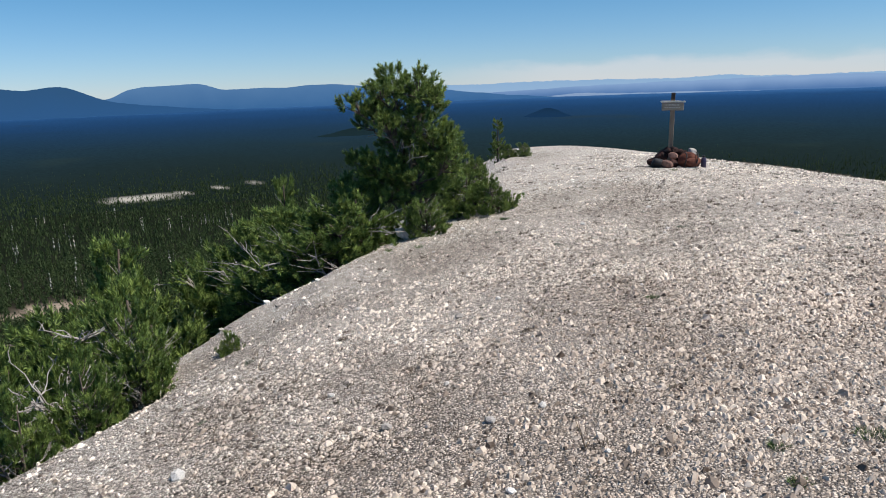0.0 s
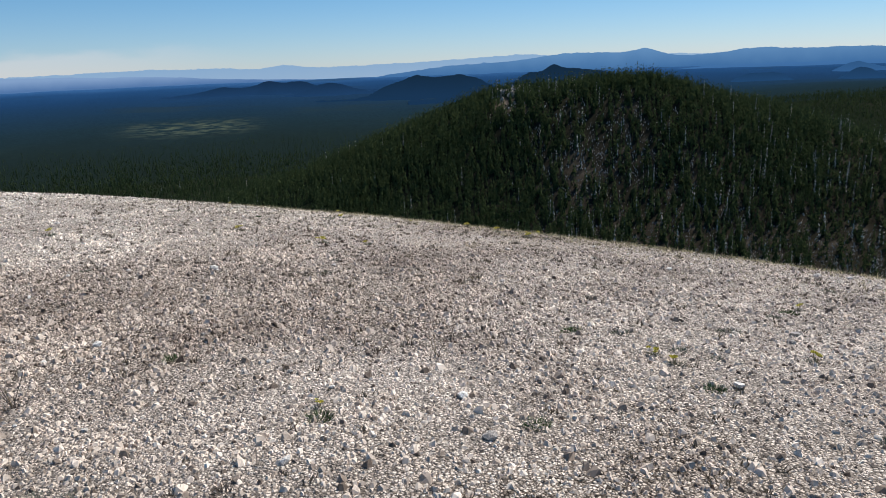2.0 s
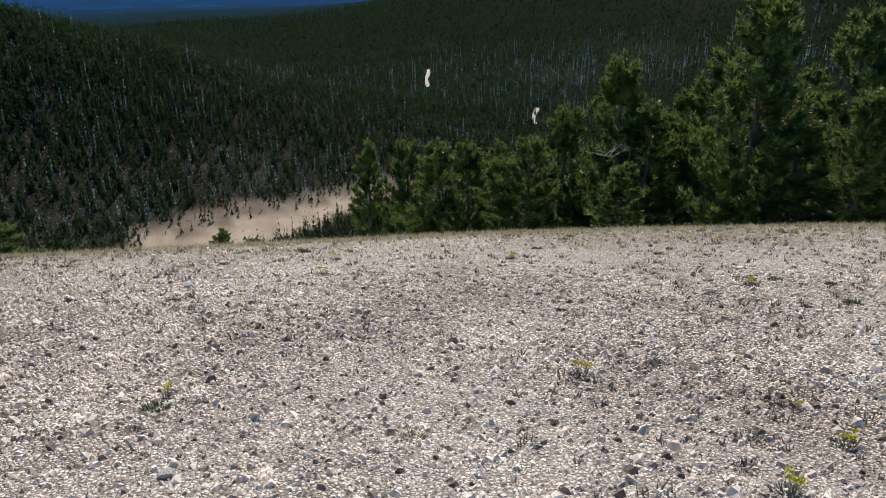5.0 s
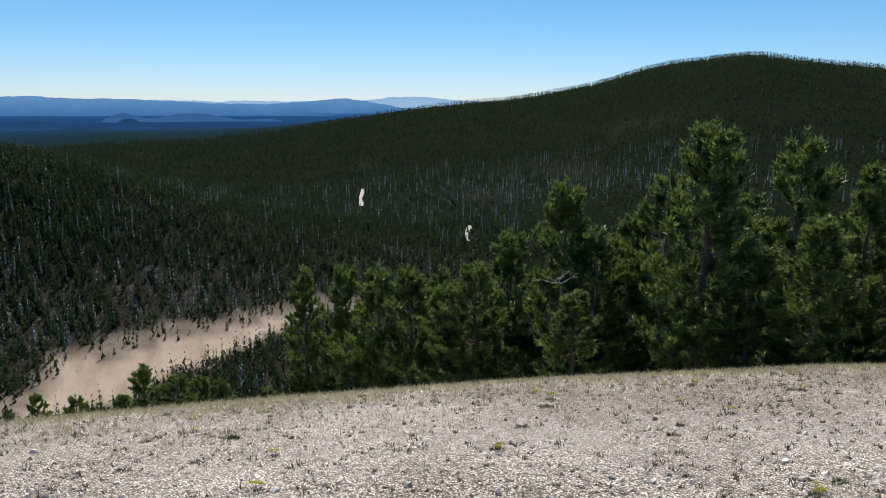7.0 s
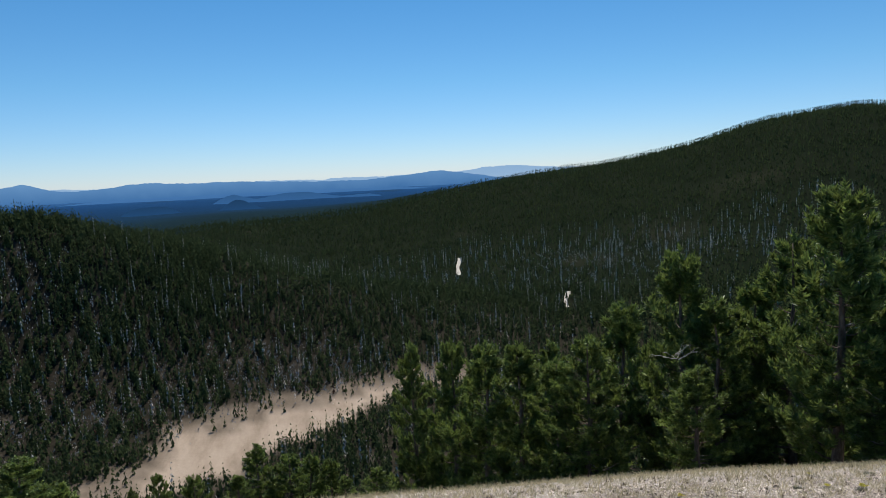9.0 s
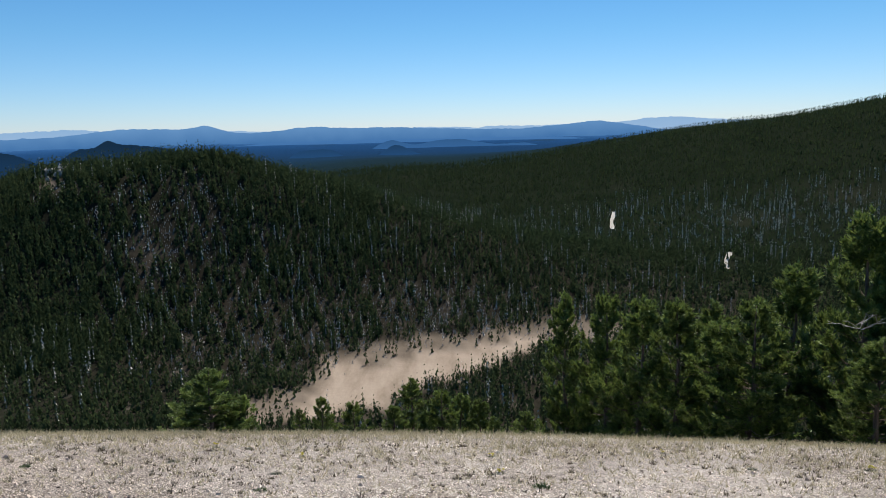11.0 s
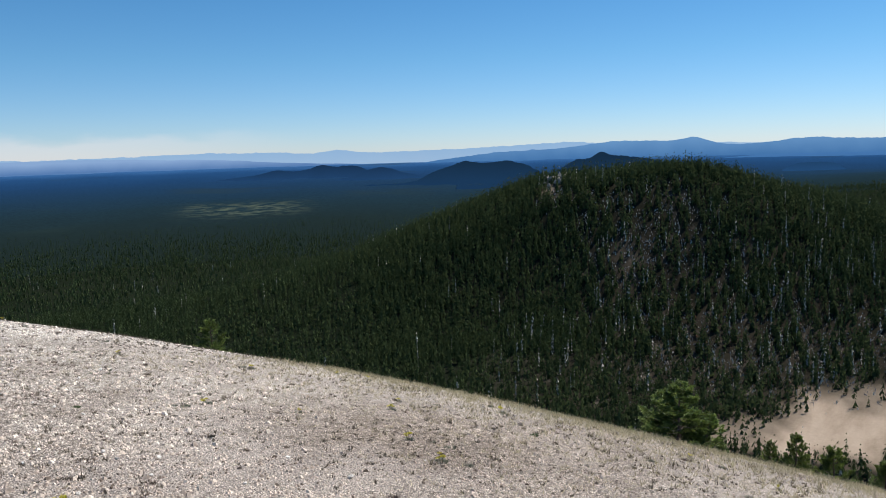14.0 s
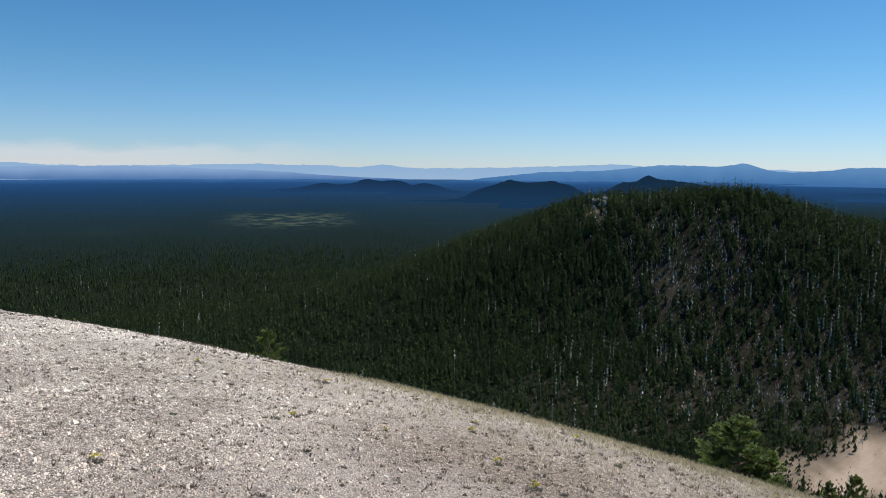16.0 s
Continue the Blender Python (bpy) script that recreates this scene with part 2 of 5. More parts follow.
BARK = bark("pine_bark", (0.05, 0.038, 0.03), (0.12, 0.095, 0.078), (0.22, 0.19, 0.165))
DEAD = bark("weathered_wood", (0.16, 0.145, 0.13), (0.34, 0.315, 0.29), (0.5, 0.475, 0.45))
NEEDLE = tufty("pine_needles", (0.020, 0.044, 0.012), (0.105, 0.170, 0.040), (0.31, 0.39, 0.11), 9.0, 0.18)
# darker copy for the east slope: its backlit shade is put into the green
NEEDLE_SHADED = tufty("shaded_pine_needles", (0.016, 0.036, 0.010), (0.080, 0.135, 0.030), (0.25, 0.32, 0.08), 3.6, 0.22)
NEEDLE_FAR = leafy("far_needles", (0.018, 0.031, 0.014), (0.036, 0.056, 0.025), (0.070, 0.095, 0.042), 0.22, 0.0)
SNAG = leafy("silver_snags", (0.34, 0.315, 0.29), (0.56, 0.53, 0.495), (0.80, 0.745, 0.67), 0.0, 0.0)
SCREE = leafy("pale_scree", (0.36, 0.33, 0.30), (0.58, 0.545, 0.50), (0.78, 0.745, 0.70))
RUSTY = leafy("rusty_needles", (0.05, 0.022, 0.012), (0.09, 0.04, 0.02), (0.12, 0.06, 0.03))


# ground ----------------------------------------------------------------------
ROAD = (802.0, 902.0)


def sstep(v, a, b):
    t = np.clip((v - a) / (b - a), 0, 1)
    return t * t * (3 - 2 * t)


def wave(x, y, s, seed=0):
    """Cheap smooth undulation, about -1 to 1."""
    k = seed * 1.7
    return (np.sin(x / s + k) * np.cos(y / s * 1.13 - k) + 0.6 * np.sin(x / s * 1.9 - y / s * 1.4 + 2 + k) + 0.4 * np.cos(x / s * 3.1 + y / s * 2.7 + k)) / 2


def dome(x, y):
    """The bald summit: a long back, steep to the east and west."""
    u, v = x - 2, y - 3
    u3, v3 = np.clip(u, -9, 12), np.clip(v, -14, 16)
    q = 0.0834 + 0.0547 * u - 0.0034 * v - 0.02464 * u * u + 0.00463 * u3 * v3 - 0.0014 * v * v + 0.000077 * u3 ** 3 - 0.000248 * u3 * u3 * v3 - 0.000245 * u3 * v3 * v3 - 0.000014 * v3 ** 3
    d = 0.15 - q
    return 0.15 - np.where(d < 2.5, d, 2 * np.sqrt(2.5 * np.maximum(d, 1e-6)) - 2.5)


def height(x, y):
    x, y = np.asarray(x, float), np.asarray(y, float)
    r = np.hypot(x - 2, y)
    az = np.degrees(np.arctan2(-(x - 2), y))
    plain = -140 + 60 * np.clip((r - 1200) / 3600, 0, 2) + 3.0 * wave(x, y, 160, 1) * sstep(r, 200, 500)
    # long shoulder and high shield to the south-east
    crest = (49 * sstep(-az, 66, 87) + 69 * sstep(-az, 88, 112)) * sstep(az, -230, -150) + 100 * np.exp(-0.5 * ((az + 130.5) / 9) ** 2) + 58 * np.exp(-0.5 * ((az + 151.5) / 7.5) ** 2)
    flank = sstep(r, 430, 1560) * (1 - sstep(r, 1650, 3200))
    big = crest * flank * (1 + 0.04 * wave(x, y, 120, 3))
    # the rocky wooded butte across the valley
    t, w = np.radians(az + 67) * 650, r - 650
    st, sw = np.where(t > 0, 245, 300), np.where(w < 0, 112, 190)
    butte = 119 * np.exp(-((t / st) ** 2) - (w / sw) ** 2) * (1 + 0.05 * wave(x, y, 40, 5))
    land = plain + np.maximum(big, butte) + 0.35 * np.minimum(big, butte)
    # the western edge of the bald, where the bank drops under the shrubs
    edge = np.interp(y, [-20, 2, 4, 4.6, 5.6, 6.5, 7.7, 8.6, 9.6, 13, 19, 26, 60], [-5, -3.6, -2.85, -2.30, -1.95, -1.70, -1.55, -1.2, -0.4, 0.5, 1.1, 1.6, 4])
    over = edge + 0.12 * wave(x, y, 0.7, 6) - x
    bench = sstep(y, 4.6, 5.6) * (1 - sstep(y, 8.2, 9.2))
    fall = 0.42 * np.where(over > 0, np.sqrt(over * over + 0.04) - 0.2, 0)
    ledge = 0.07 * sstep(over, 0.0, 0.16) + 0.08 * np.maximum(over, 0) + 0.03 * wave(x, y, 0.35, 8) * sstep(over, 0.1, 0.4) + 0.55 * np.maximum(over - 1.0, 0) ** 2 / (np.maximum(over - 1.0, 0) + 0.4)
    near = dome(x, y) - fall * (1 - bench) - ledge * bench - 0.15 * np.clip(np.hypot(x - 2, y - 3) - 26, 0, 1e4)
    near = near + 0.012 * wave(x, y, 0.9, 2) + 0.02 * wave(x, y, 2.3, 4)
    k = 14.0
    e = np.clip((near - land) / k, -1, 1)
    return np.where(near - land > k, near, np.where(near - land < -k, land, land + k * (e + 1) ** 2 / 4))


def bare(x, y, roads=True):
    """Open pumice flats and tracks between the trees: 0 to 1."""
    x, y = np.asarray(x, float), np.asarray(y, float)
    r = np.hypot(x - 2, y)
    az = np.degrees(np.arctan2(-(x - 2), y)) + 0.8 * wave(x, y, 9, 7)
    rr = r + 9 * wave(x, y, 14, 9)
    low = np.interp(-az, [73, 84, 87.5, 90.5, 93, 97.5, 103], [352, 357, 392, 402, 423, 467, 482])
    top = np.interp(-az, [73, 77.6, 79, 80.5, 86.6, 90, 97, 103], [362, 372, 402, 422, 440, 448, 475, 488])
    mid, half = (low + top) / 2, (top - low) / 2 * sstep(-az, 72.5, 75) * (1 - sstep(-az, 101, 104))
    flat = sstep(half - np.abs(rr - mid), -5, 5) * (half > 0.5)
    # sandy strips in the western woods
    s1 = sstep(14 - np.abs(rr - 560), -4, 4) * sstep(az, 28.3, 29) * 1.0
    s2 = sstep(30 - np.abs(rr - 1150), -6, 6) * sstep(az, 21.5, 22.5) * sstep(-az, -27, -26)
    s3 = sstep(8 - np.abs(rr - 1150 - 14 * (22 - az)), -4, 4) * sstep(az, 14, 15) * sstep(-az, -22.5, -22)
    # rocks and scree on the butte
    def spot(a, d, wa, wd):
        return np.exp(-(((az - a) / wa) ** 2) - ((rr - d) / wd) ** 2)

    scree = 0.9 * spot(-61.4, 636, 0.9, 9) + 0.2 * spot(-67.0, 550, 0.8, 16) + 0.2 * spot(-70.6, 598, 0.9, 8) + 0.2 * spot(-65.2, 520, 0.8, 6) + 0.2 * spot(-76, 565, 1.2, 7) + 0.2 * spot(-63.6, 608, 0.5, 8)
    scree = scree + 0.03 * spot(-118, 900, 2.5, 40) + 0.03 * spot(-124, 1050, 3, 40) + 0.03 * spot(-112, 820, 2.5, 25) + 0.25 * spot(-135, 1530, 3, 30)
    halo = 0.48 * sstep(half - np.abs(rr - mid - 12), -22, -4) * (half > 0.5)
    flat = np.maximum(flat, halo) + scree
    if not roads:
        return np.clip(flat + s1 + s2 + s3, 0, 1)
    road = sstep(5 - np.abs((az + 102.3) * r * 0.01745 - 0.012 * (r - 900)), -2, 2) * sstep(r, ROAD[0] - 20, ROAD[0]) * sstep(-r, -ROAD[1] - 20, -ROAD[1])
    road2 = sstep(4 - np.abs((az + 110.6) * r * 0.01745), -2, 2) * sstep(r, 640, 660) * sstep(-r, -715, -700)
    return np.clip(flat + s1 + s2 + s3 + road + road2, 0, 1)


def mesh_from(name, verts, faces, mats, smooth=False):
    me = bpy.data.meshes.new(name)
    me.from_pydata(verts.tolist() if hasattr(verts, "tolist") else verts, [], faces.tolist() if hasattr(faces, "tolist") else faces)
    for m in mats:
        me.materials.append(m)
    if smooth:
        me.polygons.foreach_set("use_smooth", np.ones(len(me.polygons), bool))
    me.update()
    return me


def make_ground():
    rings = np.r_[np.linspace(0.12, 12, 90), np.geomspace(12.2, 60, 50), np.geomspace(61, 4880, 150)]
    n = 420
    a = np.linspace(0, 2 * np.pi, n, endpoint=False)
    R, A = np.meshgrid(rings, a, indexing="ij")
    X, Y = 2.5 + R * np.cos(A), 3 + R * np.sin(A)
    Z = height(X, Y)
    v = np.stack([X, Y, Z], -1).reshape(-1, 3)
    i, j = np.meshgrid(np.arange(len(rings) - 1), np.arange(n), indexing="ij")
    k = (j + 1) % n
    f = np.stack([i * n + j, (i + 1) * n + j, (i + 1) * n + k, i * n + k], -1).reshape(-1, 4)
    centre = len(v)
    v = np.r_[v, [[2.5, 3, float(height(2.5, 3))]]]
    faces = f.tolist() + [[centre, q, (q + 1) % n] for q in range(n)]
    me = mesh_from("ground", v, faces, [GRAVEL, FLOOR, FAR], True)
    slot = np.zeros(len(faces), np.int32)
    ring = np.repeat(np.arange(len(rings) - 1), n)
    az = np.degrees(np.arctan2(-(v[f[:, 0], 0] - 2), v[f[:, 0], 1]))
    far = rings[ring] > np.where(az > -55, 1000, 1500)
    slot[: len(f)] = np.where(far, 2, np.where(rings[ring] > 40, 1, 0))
    me.polygons.foreach_set("material_index", slot)
    at = me.attributes.new("bare", "FLOAT", "POINT")
    at.data.foreach_set("value", bare(v[:, 0], v[:, 1], False).astype(np.float32))
    r, az = np.hypot(v[:, 0] - 2, v[:, 1]), np.degrees(np.arctan2(-(v[:, 0] - 2), v[:, 1]))
    # open meadow on the plain, and the dry sandy ground under the thin woods of the valley
    at = me.attributes.new("meadow", "FLOAT", "POINT")
    at.data.foreach_set("value", np.exp(-(((az + 37.8) / 4.2) ** 4) - ((r - 1860) / 190) ** 4).astype(np.float32))
    at = me.attributes.new("dry", "FLOAT", "POINT")
    dry = sstep(-az, 46, 70) * (1 - sstep(-az, 108, 128)) * (1 - sstep(r, 520, 760)) + 0.6 * sstep(az, 10, 20) * (1 - sstep(r, 620, 800))
    at.data.foreach_set("value", np.clip(dry, 0, 1).astype(np.float32))
    ob = new("ground", me)
    return tagged(ob, "pale pumice summit falling away to a wooded valley and plain", "ground", kind="structure")


ground = make_ground()


def forest_road(r0, r1, az, bend, wide):
    """A pale straight of the forest road, draped on the slope."""
    r = np.linspace(r0, r1, 24)
    mid = np.radians(az) + (bend * (r - 900) + 1.4 * np.sin((r - r0) / (r1 - r0) * 5)) / r
    v = []
    for side in (-0.5, 0.5):
        a = mid + side * wide * (0.8 + 0.2 * np.sin(r * 0.11 + side)) / r
        x, y = 2 - np.sin(a) * r, np.cos(a) * r
        v.append(np.stack([x, y, height(x, y) + 0.5], -1))
    v = np.concatenate(v)
    ob = new("road", mesh_from("road", v, [[k, k + 1, k + 25, k + 24] for k in range(23)], [TRACK], True))
    tagged(ob, "pale sandy forest road between dark trees", "road", kind="structure")


forest_road(ROAD[0], ROAD[1], -102.25, 0.012, 5.0)
forest_road(655, 705, -110.6, 0.0, 5.0)


def polar(az, r):
    a = radians(az)
    return 2 - math.sin(a) * r, math.cos(a) * r


# far ranges ------------------------------------------------------------------
def far_range(name, label, r, az0, az1, foot, bumps, mat, depth=160, rough=0.05, seed=0):
    """A range of hills: each bump is (azimuth, elevation of its top, half width), all in degrees."""
    n = int(abs(az1 - az0) * 12) + 2
    az = np.linspace(az0, az1, n)
    el = np.full(n, foot, float)
    for c, top, w, *flat in bumps:
        s = np.abs(az - c) / w
        el = el + max(0.0, top - el[np.argmin(np.abs(az - c))]) * np.exp(-0.7 * s ** (flat[0] if flat else 1.7))
    rng = np.random.default_rng(seed)
    jag = sum(np.interp(az, np.linspace(min(az0, az1), max(az0, az1), m), rng.normal(0, 1, m)) * rough / q for m, q in ((int(n / 22) + 3, 1), (int(n / 8) + 3, 2), (int(n / 3) + 3, 3), (n, 4)))
    el = el + jag * (el > foot + 0.05)
    zc, zf = 1.6 + r * np.tan(np.radians(el)), np.full(n, 1.6 + r * math.tan(radians(foot)) - 25)
    x, y = -np.sin(np.radians(az)), np.cos(np.radians(az))
    v, rows = [], ((-depth, 0.0), (-depth * 0.6, 0.35), (-depth * 0.25, 0.8), (0, 1.0), (depth * 0.2, 0.8), (depth * 0.35, 0.0))
    for d, k in rows:
        rr = r + d * (1 + 0.25 * np.sin(az * 2.3 + k * 3))
        v.append(np.stack([2 + x * rr, y * rr, zf + (zc - zf) * k], -1))
    v = np.concatenate(v)
    f = [[q * n + p, q * n + p + 1, (q + 1) * n + p + 1, (q + 1) * n + p] for q in range(len(rows) - 1) for p in range(n - 1)]
    ob = new(name, mesh_from(name, v, f, [mat], True))
    return tagged(ob, label, "hills", kind="structure")


# emissive tones: the blue of the air is painted into each range
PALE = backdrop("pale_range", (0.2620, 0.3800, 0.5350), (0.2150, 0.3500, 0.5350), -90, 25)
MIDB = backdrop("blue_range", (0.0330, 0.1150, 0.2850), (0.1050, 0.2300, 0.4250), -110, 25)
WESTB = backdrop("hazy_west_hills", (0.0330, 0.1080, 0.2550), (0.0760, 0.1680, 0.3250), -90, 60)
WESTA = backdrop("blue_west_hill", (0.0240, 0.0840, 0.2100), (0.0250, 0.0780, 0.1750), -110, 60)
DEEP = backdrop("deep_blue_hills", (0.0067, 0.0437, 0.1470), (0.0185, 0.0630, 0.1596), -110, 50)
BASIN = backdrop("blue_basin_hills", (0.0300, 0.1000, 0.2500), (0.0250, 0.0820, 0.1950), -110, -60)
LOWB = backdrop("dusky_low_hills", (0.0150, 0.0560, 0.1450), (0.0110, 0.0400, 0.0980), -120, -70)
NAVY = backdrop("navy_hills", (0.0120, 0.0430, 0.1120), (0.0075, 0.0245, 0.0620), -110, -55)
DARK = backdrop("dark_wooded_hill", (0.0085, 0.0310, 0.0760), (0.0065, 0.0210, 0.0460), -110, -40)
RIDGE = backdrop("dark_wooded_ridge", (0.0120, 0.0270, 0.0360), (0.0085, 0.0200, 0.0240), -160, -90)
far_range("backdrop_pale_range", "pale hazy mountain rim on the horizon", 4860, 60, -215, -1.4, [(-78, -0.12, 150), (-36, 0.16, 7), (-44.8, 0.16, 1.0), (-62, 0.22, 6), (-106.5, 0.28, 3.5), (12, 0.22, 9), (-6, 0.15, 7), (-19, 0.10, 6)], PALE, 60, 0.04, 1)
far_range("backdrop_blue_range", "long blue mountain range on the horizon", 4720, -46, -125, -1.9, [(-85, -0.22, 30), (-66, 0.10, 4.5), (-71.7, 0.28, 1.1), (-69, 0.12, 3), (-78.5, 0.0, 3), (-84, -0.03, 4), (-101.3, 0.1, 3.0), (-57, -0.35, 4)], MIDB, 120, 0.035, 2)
# glowing band added as the haze over the plain's far edge
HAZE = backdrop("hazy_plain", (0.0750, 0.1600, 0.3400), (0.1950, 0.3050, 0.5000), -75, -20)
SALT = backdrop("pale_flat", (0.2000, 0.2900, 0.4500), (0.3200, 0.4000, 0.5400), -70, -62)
far_range("backdrop_hazy_rise", "long low blue band standing in for haze over the far plain", 4790, 6, -48, -1.2, [(-12, -0.30, 16), (-26, -0.22, 8), (-36, -0.35, 8)], HAZE, 50, 0.02, 11)
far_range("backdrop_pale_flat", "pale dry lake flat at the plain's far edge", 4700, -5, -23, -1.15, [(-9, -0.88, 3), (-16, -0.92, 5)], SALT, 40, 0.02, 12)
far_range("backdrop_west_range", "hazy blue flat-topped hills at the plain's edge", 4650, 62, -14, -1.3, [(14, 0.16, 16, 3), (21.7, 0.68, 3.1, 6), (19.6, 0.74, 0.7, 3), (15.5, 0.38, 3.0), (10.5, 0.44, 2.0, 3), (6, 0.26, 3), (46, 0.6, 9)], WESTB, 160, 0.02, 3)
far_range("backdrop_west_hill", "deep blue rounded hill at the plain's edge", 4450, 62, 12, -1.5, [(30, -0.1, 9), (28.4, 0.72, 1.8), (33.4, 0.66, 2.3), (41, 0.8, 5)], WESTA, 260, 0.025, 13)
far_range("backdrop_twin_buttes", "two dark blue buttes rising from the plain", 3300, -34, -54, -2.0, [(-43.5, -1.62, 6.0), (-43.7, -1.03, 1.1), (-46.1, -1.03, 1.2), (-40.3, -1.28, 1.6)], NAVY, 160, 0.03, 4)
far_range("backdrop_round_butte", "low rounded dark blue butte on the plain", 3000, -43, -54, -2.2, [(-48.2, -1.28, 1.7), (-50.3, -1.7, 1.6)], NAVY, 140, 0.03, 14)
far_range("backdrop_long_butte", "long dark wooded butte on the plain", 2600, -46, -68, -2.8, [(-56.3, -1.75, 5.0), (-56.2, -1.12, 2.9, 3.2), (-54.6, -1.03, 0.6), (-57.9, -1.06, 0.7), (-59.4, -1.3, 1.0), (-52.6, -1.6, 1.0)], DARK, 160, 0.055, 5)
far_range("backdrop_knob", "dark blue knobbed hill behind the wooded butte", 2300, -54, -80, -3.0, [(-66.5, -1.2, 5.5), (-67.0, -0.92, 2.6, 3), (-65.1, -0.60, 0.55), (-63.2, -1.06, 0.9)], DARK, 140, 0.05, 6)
# emissive sheet added for the haze that lies in the basin
BASINHAZE = backdrop("basin_haze_glow", (0.0300, 0.1020, 0.2550), (0.0480, 0.1400, 0.3250), -140, -70)
far_range("backdrop_basin_floor", "glowing blue sheet standing in for haze over the far basin floor", 4300, -66, -109, -2.4, [(-87, -0.98, 17, 6)], BASINHAZE, 120, 0.01, 16)
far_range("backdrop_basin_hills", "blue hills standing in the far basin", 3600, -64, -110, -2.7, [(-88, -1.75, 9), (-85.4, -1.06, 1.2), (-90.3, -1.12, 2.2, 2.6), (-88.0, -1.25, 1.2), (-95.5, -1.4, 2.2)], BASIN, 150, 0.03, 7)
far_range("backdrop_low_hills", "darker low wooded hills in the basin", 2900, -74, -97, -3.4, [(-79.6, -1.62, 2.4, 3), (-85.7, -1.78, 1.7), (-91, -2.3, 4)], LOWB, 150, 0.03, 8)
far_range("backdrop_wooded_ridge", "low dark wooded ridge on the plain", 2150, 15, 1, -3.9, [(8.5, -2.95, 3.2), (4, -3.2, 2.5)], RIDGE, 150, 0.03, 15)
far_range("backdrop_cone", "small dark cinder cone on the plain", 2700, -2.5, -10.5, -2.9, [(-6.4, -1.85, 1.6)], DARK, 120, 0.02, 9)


# woods -------------------------------------------------------------------------
def cone_forest(name, label, pts, hts, wid, tiers, sides, mat, seed, blunt=0.55):
    """Joined conifers: ragged tapering tiers with an uneven outline; all in one mesh."""
    rng = np.random.default_rng(seed)
    n = len(pts)
    vs, fs, base = [], [], 0
    for k in range(tiers):
        lo, hi = 0.07 + k / tiers * 0.86, min(1.0, (k + 1.6) / tiers)
        rad = wid * (1 - lo) ** blunt * (0.85 if k else 0.75)
        ang = rng.uniform(0, 6.28, n)
        ring = []
        for s in range(sides):
            rr = rad * rng.uniform(0.55, 1.25, n)
            th = ang + 6.2832 * s / sides
            ring.append(np.stack([pts[:, 0] + rr * np.cos(th), pts[:, 1] + rr * np.sin(th), pts[:, 2] + hts * (lo + rng.uniform(-0.03, 0.03, n))], -1))
        tip = np.stack([pts[:, 0] + wid * rng.uniform(-0.08, 0.08, n), pts[:, 1] + wid * rng.uniform(-0.08, 0.08, n), pts[:, 2] + hts * hi], -1)
        v = np.stack(ring + [tip], 1).reshape(-1, 3)
        o = base + np.arange(n)[:, None] * (sides + 1)
        for s in range(sides):
            fs.append(np.concatenate([o + s, o + (s + 1) % sides, o + sides], 1))
        vs.append(v)
        base += len(v)
    ob = new(name, mesh_from(name, np.concatenate(vs), np.concatenate(fs), [mat]))
    return tagged(ob, label, "trees", kind="stuff")


def frond_forest(name, label, pts, hts, wid, levels, mat, seed, blunt=0.7, steep=(0.9, 2.3)):
    """Joined conifers of open, drooping fronds set round a stem in uneven whorls; all in one mesh."""
    rng = np.random.default_rng(seed)
    n = len(pts)
    vs = []
    lean = rng.normal(0, 0.025, (n, 2))
    for k in range(levels):
        at = (k + 0.75) / levels
        for q in range(3):
            up = np.clip(at + rng.uniform(-0.4, 0.4, n) / levels, 0.1, 1.0) if k < levels - 1 else np.full(n, 1.0)
            rad = (wid * (1.08 - up) ** blunt + 0.12 * wid) * rng.uniform(0.6, 1.25, n)
            a = rng.uniform(0, 0.9, n) + 2.094 * q + 1.1 * k
            half = rng.uniform(0.45, 0.8, n)
            stem = np.stack([pts[:, 0] + lean[:, 0] * hts * up, pts[:, 1] + lean[:, 1] * hts * up, pts[:, 2] + hts * up], -1)
            tips = []
            for sign in (-1, 1):
                th = a + sign * half
                low = rad * rng.uniform(*steep, n)
                tips.append(stem + np.stack([rad * np.cos(th), rad * np.sin(th), -low], -1))
            vs.append(np.stack([stem, *tips], 1).reshape(-1, 3))
    v = np.concatenate(vs)
    ob = new(name, mesh_from(name, v, np.arange(len(v)).reshape(-1, 3), [mat]))
    return tagged(ob, label, "trees", kind="stuff")


def gully(x, y):
    """Stony chutes that run down the butte and open ground in the dying stands: 0 to 1."""
    r, az = np.hypot(x - 2, y), np.degrees(np.arctan2(-(x - 2), y))
    arc = np.radians(az) * 600
    chute = wave(arc, r * 0.25, 2.3, 31) + 0.6 * wave(arc, r * 0.5, 7, 33)
    band = np.exp(-(((az + 68.5) / 5.5) ** 2) - ((r - 575) / 48) ** 2) + 0.9 * np.exp(-(((az + 88) / 11) ** 2) - ((r - 505) / 38) ** 2) + 0.75 * np.exp(-(((az + 74) / 9) ** 2) - ((r - 470) / 60) ** 2) + 0.7 * np.exp(-(((az + 113) / 9) ** 2) - ((r - 820) / 80) ** 2)
    band = band + 0.8 * np.exp(-(((az + 61.3) / 1.6) ** 2) - ((r - 615) / 14) ** 2)
    return sstep(chute + 0.8 * band, 0.50, 0.85) * sstep(band, 0.08, 0.3)


